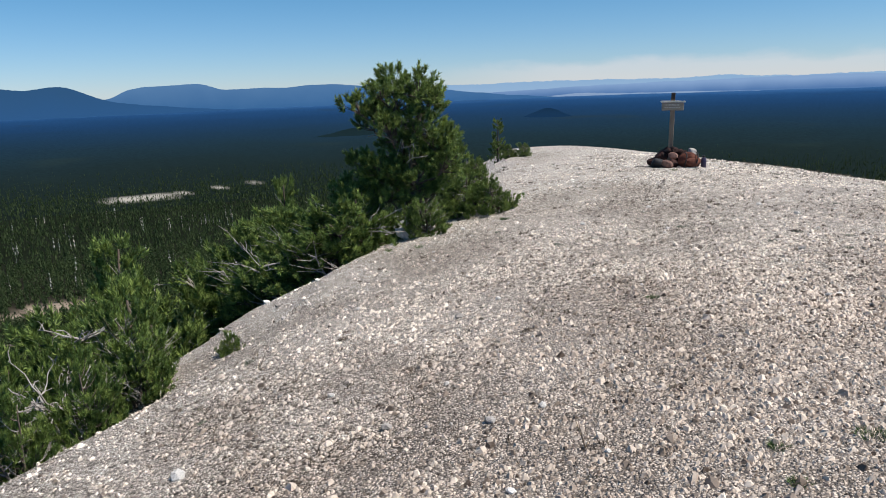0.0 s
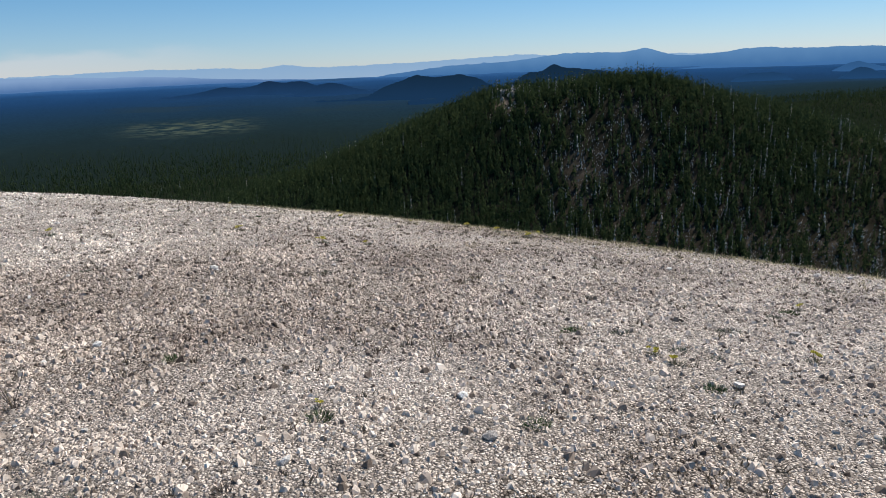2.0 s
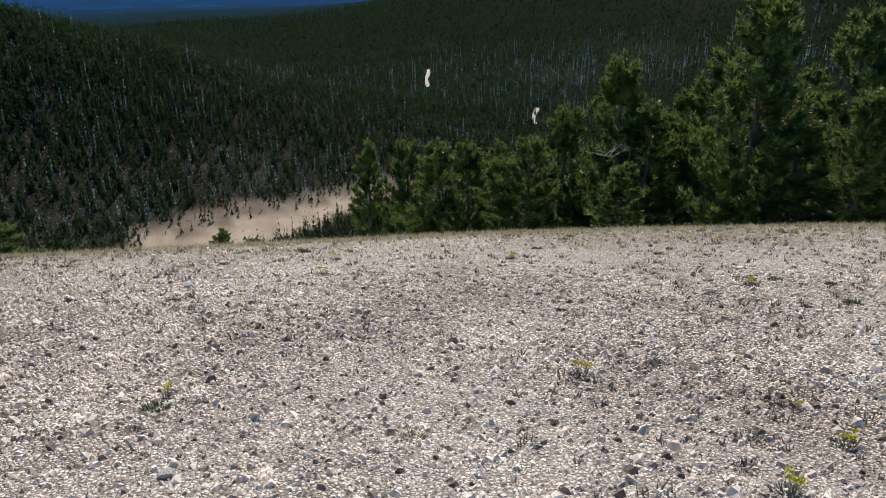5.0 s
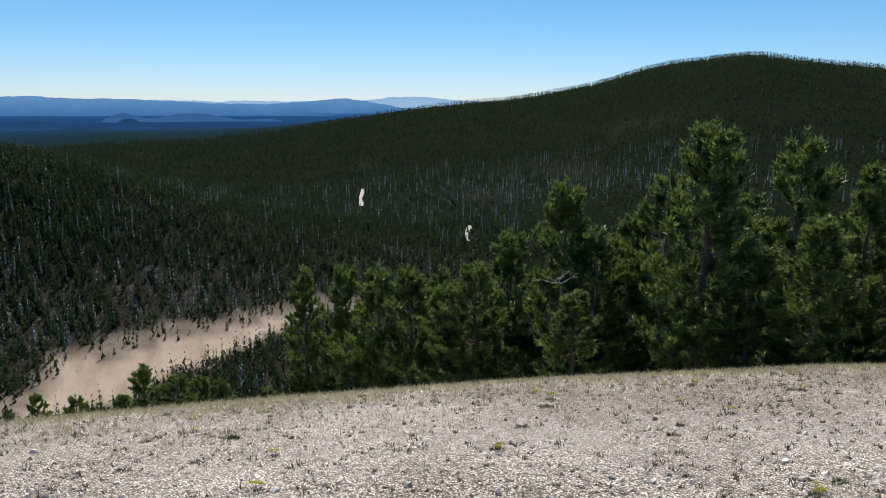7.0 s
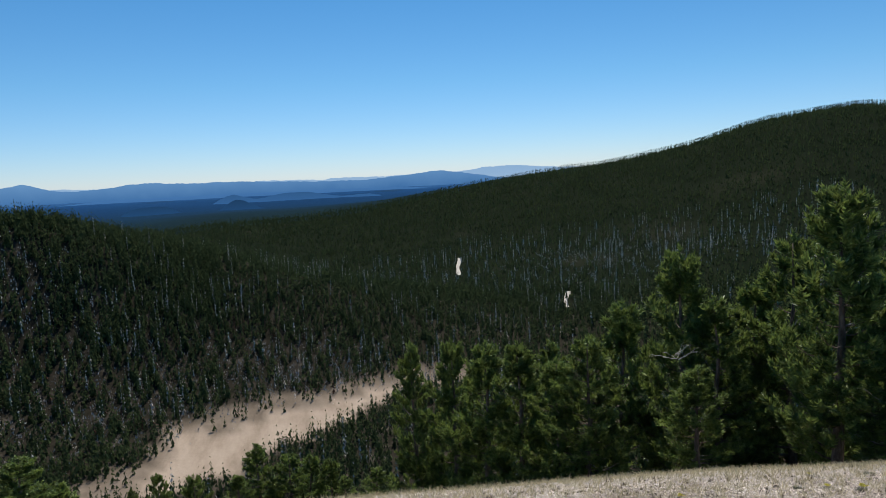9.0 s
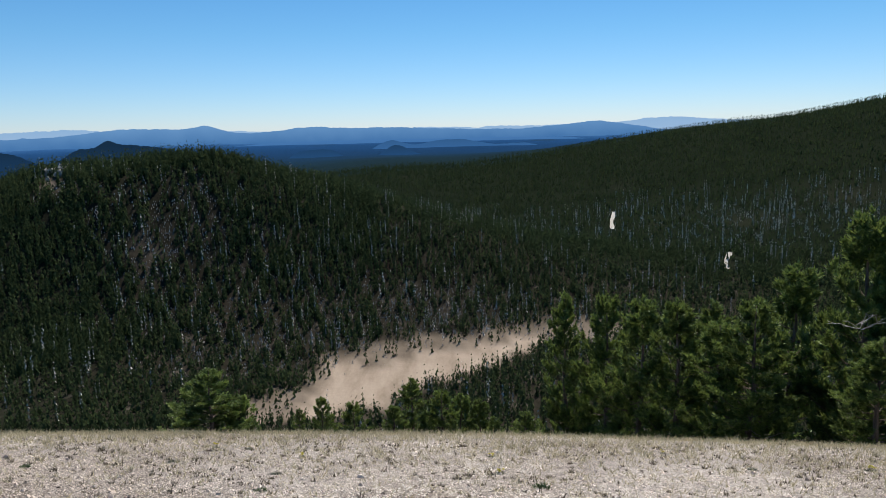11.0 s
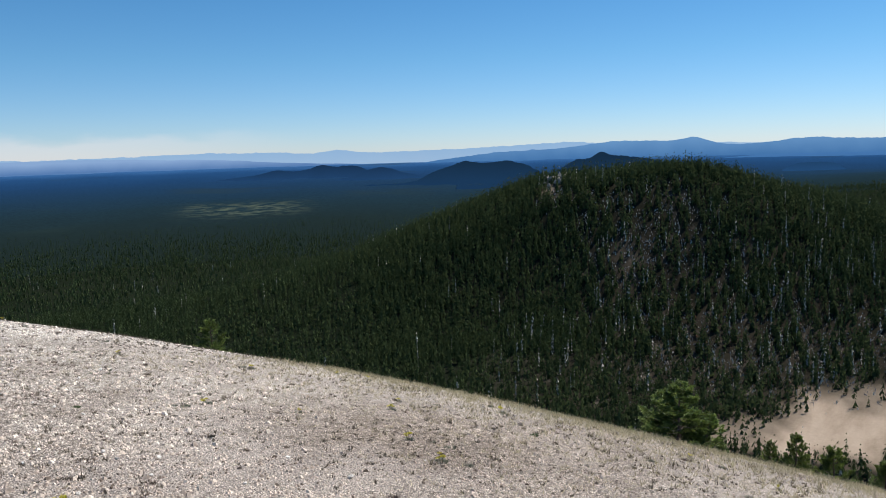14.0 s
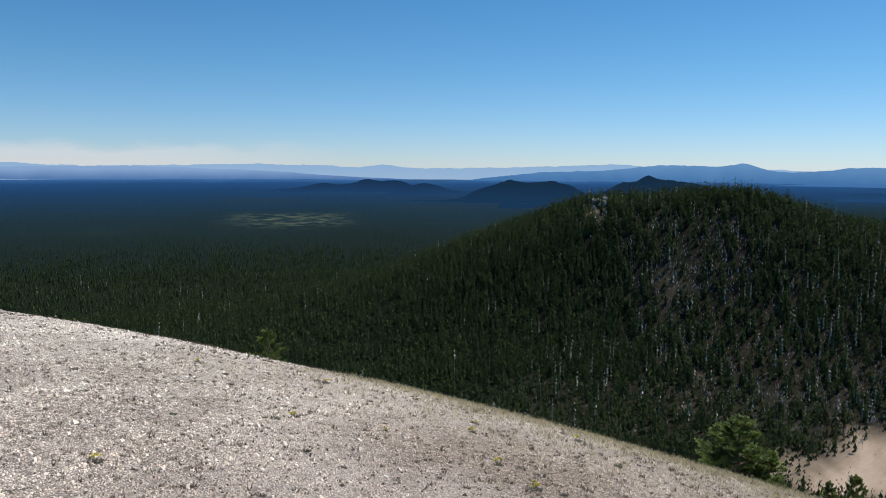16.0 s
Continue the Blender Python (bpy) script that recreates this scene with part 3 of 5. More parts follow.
def scatter(n, r0, r1, a0, a1, seed):
    rng = np.random.default_rng(seed)
    r = np.sqrt(rng.uniform(r0 * r0, r1 * r1, n))
    a = np.radians(rng.uniform(a0, a1, n))
    x, y = 2 - np.sin(a) * r, np.cos(a) * r
    # clumps and gaps; open sand stays open
    keep = (wave(x, y, 26, 11) + 0.7 * wave(x, y, 70, 13) + rng.uniform(-1.0, 1.9, n) > -0.35) & (bare(x, y) < 0.6 * rng.uniform(0.0, 1.0, n) ** 1.5 + 0.02)
    keep &= gully(x, y) < 0.1 + rng.uniform(0, 1, n) ** 2.5
    x, y = x[keep], y[keep]
    return np.stack([x, y, height(x, y) - 0.3], -1), rng


def woods():
    p, rng = scatter(86000, 300, 720, -150, 40, 21)
    h = 4.5 + 12 * rng.beta(1.6, 2.4, len(p))
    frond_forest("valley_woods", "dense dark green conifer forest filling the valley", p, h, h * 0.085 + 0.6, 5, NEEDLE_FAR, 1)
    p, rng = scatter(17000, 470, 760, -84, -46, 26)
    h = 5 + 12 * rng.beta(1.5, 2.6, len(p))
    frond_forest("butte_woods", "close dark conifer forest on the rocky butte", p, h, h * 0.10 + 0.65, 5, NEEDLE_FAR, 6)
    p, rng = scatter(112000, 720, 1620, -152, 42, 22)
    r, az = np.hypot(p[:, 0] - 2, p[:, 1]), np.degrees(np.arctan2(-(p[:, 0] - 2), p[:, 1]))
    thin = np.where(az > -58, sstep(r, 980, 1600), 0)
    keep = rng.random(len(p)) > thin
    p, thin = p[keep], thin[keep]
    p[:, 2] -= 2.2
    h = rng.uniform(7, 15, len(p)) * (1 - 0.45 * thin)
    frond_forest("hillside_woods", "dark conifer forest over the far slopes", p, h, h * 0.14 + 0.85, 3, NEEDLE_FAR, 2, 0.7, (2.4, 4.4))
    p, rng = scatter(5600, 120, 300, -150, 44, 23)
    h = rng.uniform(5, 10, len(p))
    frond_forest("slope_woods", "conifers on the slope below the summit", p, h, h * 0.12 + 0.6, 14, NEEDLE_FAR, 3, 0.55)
    p, rng = scatter(900, 440, 560, -92, -72, 25)
    p = p[wave(p[:, 0], p[:, 1], 30, 27) + rng.uniform(-0.5, 0.5, len(p)) > 0.45]
    h = rng.uniform(6, 11, len(p))
    frond_forest("rusty_trees", "scattered rust-brown dying conifers in the valley", p, h, h * 0.11 + 0.4, 5, RUSTY, 5)
    # pale rocks and litter in the chutes
    rng = np.random.default_rng(28)
    a, r = np.radians(rng.uniform(-128, -56, 170000)), rng.uniform(400, 930, 170000)
    x, y = 2 - np.sin(a) * r, np.cos(a) * r
    keep = gully(x, y) > rng.uniform(0.0, 1.8, len(x))
    x, y = x[keep], y[keep]
    p = np.stack([x, y, height(x, y) - 0.4], -1)
    cone_forest("scree", "pale rocks and bleached logs strewn in the chutes", p, rng.uniform(0.7, 2.0, len(p)), rng.uniform(0.3, 0.8, len(p)), 1, 4, SCREE, 8)
    # bleached dead trunks among the living trees
    p, rng = scatter(22000, 310, 980, -150, 42, 24)
    x, y = p[:, 0], p[:, 1]
    r, az = np.hypot(x - 2, y), np.degrees(np.arctan2(-(x - 2), y))
    stand = np.exp(-(((az + 88) / 12) ** 2) - ((r - 480) / 45) ** 2) + np.exp(-(((az + 67.5) / 3.5) ** 2) - ((r - 560) / 50) ** 2) + 0.8 * np.exp(-(((az + 116) / 10) ** 2) - ((r - 830) / 70) ** 2) + np.exp(-(((az + 72) / 9) ** 2) - ((r - 520) / 60) ** 2)
    keep = (0.75 * wave(x, y, 48, 17) + 1.25 * stand + rng.uniform(-0.6, 0.6, len(p)) > 0.32) & ((az < -56) | (rng.random(len(p)) < 0.12))
    p = p[keep]
    h = rng.uniform(9, 16, len(p))
    frond_forest("dead_snags", "bleached silver standing dead trunks", p, h, rng.uniform(0.45, 1.05, len(p)), 6, SNAG, 4, 0.3)


woods()


# things: helpers ---------------------------------------------------------------
def thing(name, m, label, category, group=""):
    ob = new(name)
    ob.empty_display_size = 0.1
    ob.matrix_world = m
    return tagged(ob, label, category, group)


def part(name, verts, faces, mat, parent, label="", smooth=False):
    ob = new(name, mesh_from(name, np.asarray(verts, float), faces, [mat], smooth))
    ob.parent = parent
    return tagged(ob, label)


def part_bm(name, bm, mat, parent, label="", smooth=False):
    me = bpy.data.meshes.new(name)
    bm.to_mesh(me)
    bm.free()
    me.materials.append(mat)
    if smooth:
        me.polygons.foreach_set("use_smooth", np.ones(len(me.polygons), bool))
    ob = new(name, me)
    ob.parent = parent
    return tagged(ob, label)


def tube(points, r0, r1, sides=5):
    """A tapering tube along a line of points: vertices and faces."""
    p = np.asarray(points, float)
    n = len(p)
    d = np.gradient(p, axis=0)
    d /= np.linalg.norm(d, axis=1)[:, None] + 1e-9
    ref = np.where(np.abs(d[:, 2:3]) > 0.9, [[1.0, 0, 0]], [[0, 0, 1.0]])
    a = np.cross(d, ref)
    a /= np.linalg.norm(a, axis=1)[:, None] + 1e-9
    b = np.cross(d, a)
    th = np.linspace(0, 2 * np.pi, sides, endpoint=False)
    rad = np.linspace(r0, r1, n)[:, None, None]
    v = p[:, None] + rad * (np.cos(th)[None, :, None] * a[:, None] + np.sin(th)[None, :, None] * b[:, None])
    v = v.reshape(-1, 3)
    f = [[i * sides + j, i * sides + (j + 1) % sides, (i + 1) * sides + (j + 1) % sides, (i + 1) * sides + j] for i in range(n - 1) for j in range(sides)]
    f += [list(range(sides))[::-1], [(n - 1) * sides + j for j in range(sides)]]
    return v, f


def join(pieces):
    vs, fs, o = [], [], 0
    for v, f in pieces:
        vs.append(v)
        fs += [[q + o for q in face] for face in f]
        o += len(v)
    return np.concatenate(vs), fs


def brushes(at, way, length, blades, width, rng, needle=0.07, ahead=0.55):
    """Bottle-brush shoots: thin needles set all along a short axis, pointing forward."""
    n = len(at)
    way = way / (np.linalg.norm(way, axis=1)[:, None] + 1e-9)
    t = rng.uniform(0, 1, (n, blades))
    rnd = rng.normal(0, 1, (n, blades, 3))
    rnd -= (rnd * way[:, None]).sum(-1, keepdims=True) * way[:, None]
    rnd /= np.linalg.norm(rnd, axis=-1)[..., None] + 1e-9
    out = way[:, None] * (ahead + 0.5 * t[..., None]) + rnd * (1.05 - 0.5 * t[..., None])
    out /= np.linalg.norm(out, axis=-1)[..., None]
    base = at[:, None] + way[:, None] * (t * length)[..., None]
    size = needle * rng.uniform(0.7, 1.2, (n, blades))[..., None]
    side = np.cross(out, rng.normal(0, 1, (n, blades, 3)))
    side /= np.linalg.norm(side, axis=-1)[..., None] + 1e-9
    v = np.stack([base - side * width / 2, base + side * width / 2, base + out * size], 2).reshape(-1, 3)
    f = np.arange(len(v)).reshape(-1, 3)
    return v, f


def pine(h, spread, seed, stems=1, low=0.06, brush=0.16, needle=0.08, blade=0.011, blades=16, step=0.3, full=1.0, bush=False, dead=0.08, limbs_as_parts=True, fat=0.75, tip=0.3, tuft=0, needles=None, every=0.075):
    """A conifer built round the origin: trunk, limbs with twigs, and a crown of needle shoots."""
    rng = np.random.default_rng(seed)
    root = thing("pine_tree", Matrix.Identity(4), "green pine", "tree")
    at, way = [], []
    for s in range(stems):
        turn = rng.uniform(0, 6.28)
        lean = (0.0 if stems == 1 else rng.uniform(0.2, 0.5)) * h
        hh = h if s == 0 else h * rng.uniform(0.55, 0.9)
        if s == 0:
            lean *= 0.3
        u = np.linspace(0, 1, 9)
        wob = rng.normal(0, 0.012 * h, (9, 2)).cumsum(0) * 0.6
        stem = np.stack([math.cos(turn) * lean * u ** 0.8 + wob[:, 0], math.sin(turn) * lean * u ** 0.8 + wob[:, 1], hh * u - 0.12], -1)
        r0 = 0.016 * h + 0.02
        part("trunk", *tube(stem, r0, 0.008, 7), BARK, root, "", True)
        at.append(stem[-1:]), way.append(np.array([[0, 0, 1.0]]))
        z = low * hh
        while z < hh * 0.97:
            k = z / hh
            prof = (1 - k) ** fat * (0.55 + 0.45 * min(1, k / 0.18)) if not bush else (1 - k) ** 0.5
            for _ in range(rng.integers(3, 6) if not bush else rng.integers(2, 5)):
                if rng.random() > full:
                    continue
                a = rng.uniform(0, 6.28)
                ln = max(0.10, spread * prof * rng.uniform(0.55, 1.15))
                o = np.array([np.interp(k, u, stem[:, c]) for c in range(3)])
                q = np.linspace(0, 1, 5)
                rise = rng.uniform(-0.05, 0.35) + 0.35 * k
                way_out = np.array([math.cos(a), math.sin(a), 0])
                limb = o + way_out * (ln * q)[:, None] + np.array([0, 0, 1.0]) * (ln * (rise * q + 0.35 * q * q - 0.12 * np.sin(q * 3)))[:, None] + rng.normal(0, 0.02, (5, 3)) * q[:, None] * ln
                bareb = rng.random() < dead
                twigs = [tube(limb, 0.006 + 0.012 * ln, 0.004, 4)]
                m = int(ln / every) + 2
                for w in range(m):
                    e = rng.uniform(tip, 1.0) ** 0.8
                    p0 = np.array([np.interp(e, q, limb[:, c]) for c in range(3)])
                    dirn = way_out * rng.uniform(0.3, 1) + np.array([-way_out[1], way_out[0], 0]) * rng.uniform(-1, 1) + np.array([0, 0, rng.uniform(0.1, 0.9)])
                    dirn /= np.linalg.norm(dirn)
                    tl = rng.uniform(0.06, 0.28) * min(1.0, 0.4 + ln * 0.5)
                    p1 = p0 + dirn * tl
                    if bareb or w % 3 == 0:
                        twigs.append(tube([p0, (p0 + p1) / 2 + rng.normal(0, 0.01, 3), p1 + (dirn * 0.1 if bareb else 0)], 0.005, 0.002, 3))
                    if not bareb:
                        at.append(p1[None]), way.append((dirn * 0.6 + [0, 0, 0.75])[None])
                        if rng.random() < 0.5:
                            at.append((p0 * 0.5 + p1 * 0.5)[None]), way.append((dirn * 0.4 + way_out * 0.3 + [0, 0, 0.8])[None])
                for _ in range(0 if bareb else tuft):
                    off = rng.normal(0, 0.055, 3)
                    at.append((limb[-1] + off)[None]), way.append((way_out * 0.35 + off * 6 + [0, 0, 0.9])[None])
                if not bareb:
                    at.append(limb[-1:]), way.append((way_out * 0.6 + [0, 0, 0.9])[None])
                if limbs_as_parts and (bareb or ln > 0.3 * spread):
                    part("limb", *join(twigs), DEAD if bareb else BARK, root, "bare weathered grey limb" if bareb else "")
            z += step * rng.uniform(0.5, 1.5) * (1.0 if z < 0.75 * hh else 0.8)
    at, way = np.concatenate(at), np.concatenate(way)
    v, f = brushes(at, way, brush, blades, blade, rng, needle)
    part("crown", v, f, needles or NEEDLE, root, "dense green needle tufts")
    return root


def place(src, name, x, y, top, label, category="tree", group="", turn=0.0, wide=1.0, sink=0.05):
    """A copy of a tree whose top reaches the height top over the datum."""
    z = float(height(x, y)) - sink
    top -= 0.08
    s = (top - z) / src["tall"]
    m = pose(x, y, z, 0, 0, turn) @ Matrix.Diagonal((s * wide, s * wide, s, 1))
    ob = copy_thing(src, m)
    ob.name = name
    return tagged(ob, label, category, group)


def source(root, tall):
    root["tall"] = tall
    return root


def remove(root):
    for o in (*root.children_recursive, root):
        bpy.data.objects.remove(o)


# pines on the east slope ----------------------------------------------------------
kinds = [
    source(pine(6.0, 1.40, 31, step=0.21, blades=25, needle=0.135, blade=0.044, brush=0.20, dead=0.02, needles=NEEDLE_SHADED, tip=0.2, fat=0.72, every=0.115, low=0.02), 6.0),
    source(pine(5.4, 1.51, 32, step=0.21, blades=25, needle=0.135, blade=0.044, brush=0.20, dead=0.02, needles=NEEDLE_SHADED, tip=0.2, fat=0.72, every=0.115, low=0.02), 5.4),
    source(pine(4.6, 1.34, 33, step=0.21, blades=25, needle=0.135, blade=0.044, brush=0.20, dead=0.02, needles=NEEDLE_SHADED, tip=0.2, fat=0.72, every=0.115, low=0.02), 4.6),
    source(pine(5.0, 1.18, 34, step=0.21, blades=25, needle=0.135, blade=0.044, brush=0.20, dead=0.02, needles=NEEDLE_SHADED, tip=0.2, fat=0.72, every=0.115, low=0.02), 5.0),
]
E_SLOPE = "pines crowding the east slope"
for k, (x, y, top, wide) in enumerate((
    (27.96, -3.27, -3.9, 0.85), (26.77, -4.25, -3.65, 0.95), (24.59, -4.80, -3.3, 1.1), (23.37, -5.45, -3.1, 1.15), (23.99, -6.75, -3.3, 1.1),
    (20.90, -6.45, -2.5, 1.3), (22.37, -8.07, -1.95, 1.1), (20.84, -8.87, -0.45, 1.0), (19.48, -9.22, -1.5, 1.35), (20.74, -10.94, -1.4, 1.2),
    (19.41, -11.07, -0.1, 1.0), (16.19, -9.50, 1.19, 1.1), (18.96, -13.17, -0.7, 1.2), (15.09, -9.99, -1.1, 1.6), (16.38, -12.24, 0.92, 1.0),
    (14.35, -10.71, -0.45, 1.4), (15.83, -13.41, 0.3, 1.1), (17.08, -16.26, 0.9, 1.0), (21.8, -6.0, -3.2, 1.3), (18.2, -7.9, -2.6, 1.5), (14.2, -13.9, 0.4, 1.1),
)):
    tall = top - float(height(x, y)) > 4.6
    place(kinds[k % 4], "pine_tree", x, y, top, "tall green pine with dense dark lower boughs" if tall else "bushy green pine with crowded low boughs", "pine tree", E_SLOPE, 77.0 * k, wide)
for k, (x, y, top, wide) in enumerate((
    (19.5, 6.05, -3.45, 1.6), (20.1, 6.55, -3.9, 1.6), (20.18, 5.62, -4.3, 1.7), (25.5, 5.47, -6.75, 1.0), (27.62, 5.11, -7.2, 0.9), (28.78, 4.24, -7.85, 1.1),
    (25.97, 2.5, -6.9, 1.3), (27.01, 1.91, -6.4, 1.2), (27.05, 1.09, -6.85, 1.3), (28.05, 0.44, -7.35, 1.2), (28.04, -0.14, -7.55, 1.2), (26.02, -0.51, -7.35, 1.5), (25.94, -1.57, -7.15, 1.5),
    (14.92, 16.84, -2.35, 1.3),
)):
    place(kinds[(k + 1) % 4], "pine_sapling", x, y, top, "low bushy young pine below the brow", "pine tree", "young pines below the brow", 51.0 * k, wide * 1.15)
for q in kinds:
    remove(q)

# wind-stunted pines and shrubs along the west edge ------------------------------------
def stunted_pine(base, boughs, seed):
    """A wind-battered pine: bent twin leaders, and boughs that each end in a dense cushion of shoots."""
    rng = np.random.default_rng(seed)
    root = thing("stunted_pine", pose(*base), "wind-stunted green pine with grey dead twigs on the edge", "pine tree", "stunted pines on the west edge")
    z0 = base[2]
    leaders = []
    for x1, top in ((-0.05, 1.60), (0.30, 1.50), (0.05, 1.1)):
        u = np.linspace(0, 1, 10)
        p = np.stack([0.05 + (x1 - 0.05) * u ** 1.3 + 0.05 * np.sin(u * 7), 0.06 * np.sin(u * 5 + x1 * 9), (top - z0) * u - 0.1], -1)
        leaders.append(p)
        part("trunk", *tube(p, 0.055, 0.014, 8), BARK, root, "", True)
    at, way = [], []
    for k, (x, z, r) in enumerate(boughs):
        c = np.array([x, rng.uniform(-0.35, 0.3) * (1 if abs(x) < 0.5 else 0.4), z - 0.09 - z0])
        stem = min(leaders, key=lambda p: np.min(np.linalg.norm(p - (c - [0, 0, 0.15]), axis=1)))
        o = stem[np.argmin(np.linalg.norm(stem - (c - [0, 0, 0.25]), axis=1))]
        q = np.linspace(0, 1, 6)[:, None]
        limb = o + (c - o) * q + np.array([0, 0, -0.10]) * np.sin(q * 3.14) + rng.normal(0, 0.012, (6, 3))
        bits = [tube(limb, 0.02, 0.008, 5)]
        # twigs fan out from the bough's end, each with a shoot at its tip
        n = int(17 * (r / 0.2) ** 1.6) + 4
        d = rng.normal(0, 1, (n, 3)) + [0, -0.15, 0.45]
        d /= np.linalg.norm(d, axis=1)[:, None]
        pts = c + d * (r * rng.uniform(0.55, 1.15, n))[:, None] * [1.1, 1.0, 0.8]
        for e, g in zip(pts, d):
            bits.append(tube([limb[4], (limb[4] + e) / 2 + rng.normal(0, 0.012, 3), e], 0.006, 0.003, 4))
            for _ in range(3):
                off = rng.normal(0, 0.022, 3)
                at.append((e + off)[None]), way.append((g * 0.6 + off * 12 + [0, 0, 0.7])[None])
        part("limb", *join(bits), BARK, root)
    for _ in range(16):
        stem = leaders[rng.integers(3)]
        o = stem[rng.integers(2, 8)]
        a, ln = rng.uniform(0, 6.28), rng.uniform(0.2, 0.5)
        q = np.linspace(0, 1, 6)[:, None]
        p = o + np.array([math.cos(a), math.sin(a) - 0.5, rng.uniform(-0.2, 0.5)]) * ln * q + np.cumsum(rng.normal(0, 0.03, (6, 3)), 0) * q
        part("limb", *join([tube(p, 0.010, 0.004, 4), tube([p[3], p[3] + rng.normal(0, 0.06, 3), p[3] + rng.normal(0, 0.1, 3)], 0.005, 0.002, 3)]), DEAD, root, "bare weathered grey limb")
    at, way = np.concatenate(at), np.concatenate(way)
    v, f = brushes(at, way, 0.095, 46, 0.0125, rng, 0.056, 0.45)
    part("crown", v, f, NEEDLE, root, "dense green needle tufts")


stunted_pine((-0.85, 9.5, float(height(-0.85, 9.5)) - 0.03), (
    (-0.09, 1.60, 0.19), (-0.2, 1.5, 0.12), (0.26, 1.5, 0.22), (0.42, 1.38, 0.17), (-0.59, 1.31, 0.15), (-0.42, 1.08, 0.17), (-0.23, 1.23, 0.14), (0.0, 1.34, 0.26), (0.28, 1.28, 0.24), (-0.13, 1.05, 0.19),
    (0.24, 1.04, 0.26), (0.53, 0.86, 0.21), (0.0, 0.75, 0.22), (0.36, 0.67, 0.26), (0.62, 0.58, 0.21), (-0.52, 0.6, 0.15), (-0.38, 0.36, 0.21), (-0.12, 0.42, 0.21), (0.21, 0.34, 0.24), (0.5, 0.3, 0.2), (-0.7, 0.25, 0.18), (0.12, 0.62, 0.24), (-0.2, 0.2, 0.22), (0.3, 0.1, 0.24), (0.05, 0.95, 0.22), (-0.3, 0.55, 0.18),
), 46)
skirt = [
    source(pine(0.9, 0.55, 42, stems=3, bush=True, step=0.09, blades=42, needle=0.05, blade=0.012, brush=0.085, tuft=2, dead=0.15, tip=0.4, every=0.06), 0.9),
    source(pine(1.1, 0.6, 43, stems=4, bush=True, step=0.10, blades=42, needle=0.05, blade=0.012, brush=0.085, tuft=2, dead=0.2, tip=0.4, every=0.06), 1.1),
    source(pine(1.9, 0.55, 44, stems=2, bush=False, step=0.12, blades=42, needle=0.05, blade=0.012, brush=0.085, tuft=2, dead=0.15, tip=0.4, every=0.06), 1.9),
]
for k, (kind, x, y, top, wide) in enumerate((
    (1, -1.35, 9.2, 0.35, 1.0), (0, -1.75, 9.2, 0.2, 1.2), (1, -2.25, 9.7, 0.0, 1.1), (1, -0.05, 9.9, 0.45, 1.1), (0, 0.35, 9.6, 0.30, 1.1), (0, -0.5, 9.0, 0.15, 1.1),
    (2, -0.35, 12.2, 0.75, 0.9), (0, 0.1, 14.2, 0.15, 0.9), (1, -2.6, 10.3, -0.05, 1.0), (1, -3.3, 10.6, -0.25, 1.0),
    (2, -3.14, 12.1, 0.2, 0.6), (2, -5.13, 9.74, -0.3, 0.8), (1, -4.3, 9.0, -0.75, 0.9), (1, -3.9, 7.6, -0.7, 0.75), (1, -3.5, 6.6, -0.35, 0.62), (1, -3.45, 5.75, -0.45, 0.6),
    (0, -3.65, 5.2, -0.65, 0.8), (0, -3.2, 4.75, -0.72, 0.7), (1, -4.3, 6.1, -0.45, 0.6), (0, -2.12, 5.98, -0.50, 0.8), (0, 1.55, 20.0, -0.05, 0.9), (0, 1.2, 20.3, -0.1, 0.9), (0, -4.4, 8.0, -0.9, 1.0), (1, -2.75, 4.8, -0.20, 0.62), (0, -2.62, 5.35, -0.28, 0.75), (1, -3.0, 4.35, -0.32, 0.62), (0, -2.95, 5.9, -0.22, 0.65),
)):
    place(skirt[kind], "pine_shrub", x, y, top, ("slender young pine on the bank", "low sprawling green pine shrub", "spreading pine shrub with dead grey twigs")[(kind + 1) % 3], "pine shrub", "stunted pines on the west edge", 63.0 * k, wide)
fir = source(pine(1.5, 0.34, 45, step=0.10, blades=40, needle=0.045, blade=0.014, brush=0.06, low=0.02, dead=0.0, fat=1.0, tip=0.3, every=0.09), 1.5)
fir.name = "small_fir"
place(fir, "small_fir", 0.89, 20.48, 0.62, "small pointed green fir on the brow", "fir tree", turn=15)
remove(fir)
for q in skirt:
    remove(q)


def dead_wood(name, x, y, z, size, n, seed, label, tilt=0.5):
    rng = np.random.default_rng(seed)
    root = thing(name, pose(x, y, z, 0, 0, 0), label, "dead wood")
    for _ in range(n):
        a, ln = rng.uniform(0, 6.28), size * rng.uniform(0.5, 1.2)
        q = np.linspace(0, 1, 6)
        way = np.array([math.cos(a), math.sin(a), rng.uniform(0, tilt * 2)])
        p = rng.normal(0, size * 0.1, 3) * [1, 1, 0.2] + way * (q * ln)[:, None] + np.cumsum(rng.normal(0, ln * 0.05, (6, 3)), 0)
        bits = [tube(p, 0.011 * rng.uniform(0.5, 1.4), 0.003, 5)]
        for _ in range(rng.integers(2, 6)):
            e = rng.uniform(0.25, 0.95)
            p0 = np.array([np.interp(e, q, p[:, c]) for c in range(3)])
            d = way * 0.5 + rng.normal(0, 0.6, 3)
            bits.append(tube([p0, p0 + d * ln * 0.12, p0 + d * ln * 0.2 + rng.normal(0, 0.02, 3)], 0.006, 0.002, 4))
        part("branch", *join(bits), DEAD, root)
    return root


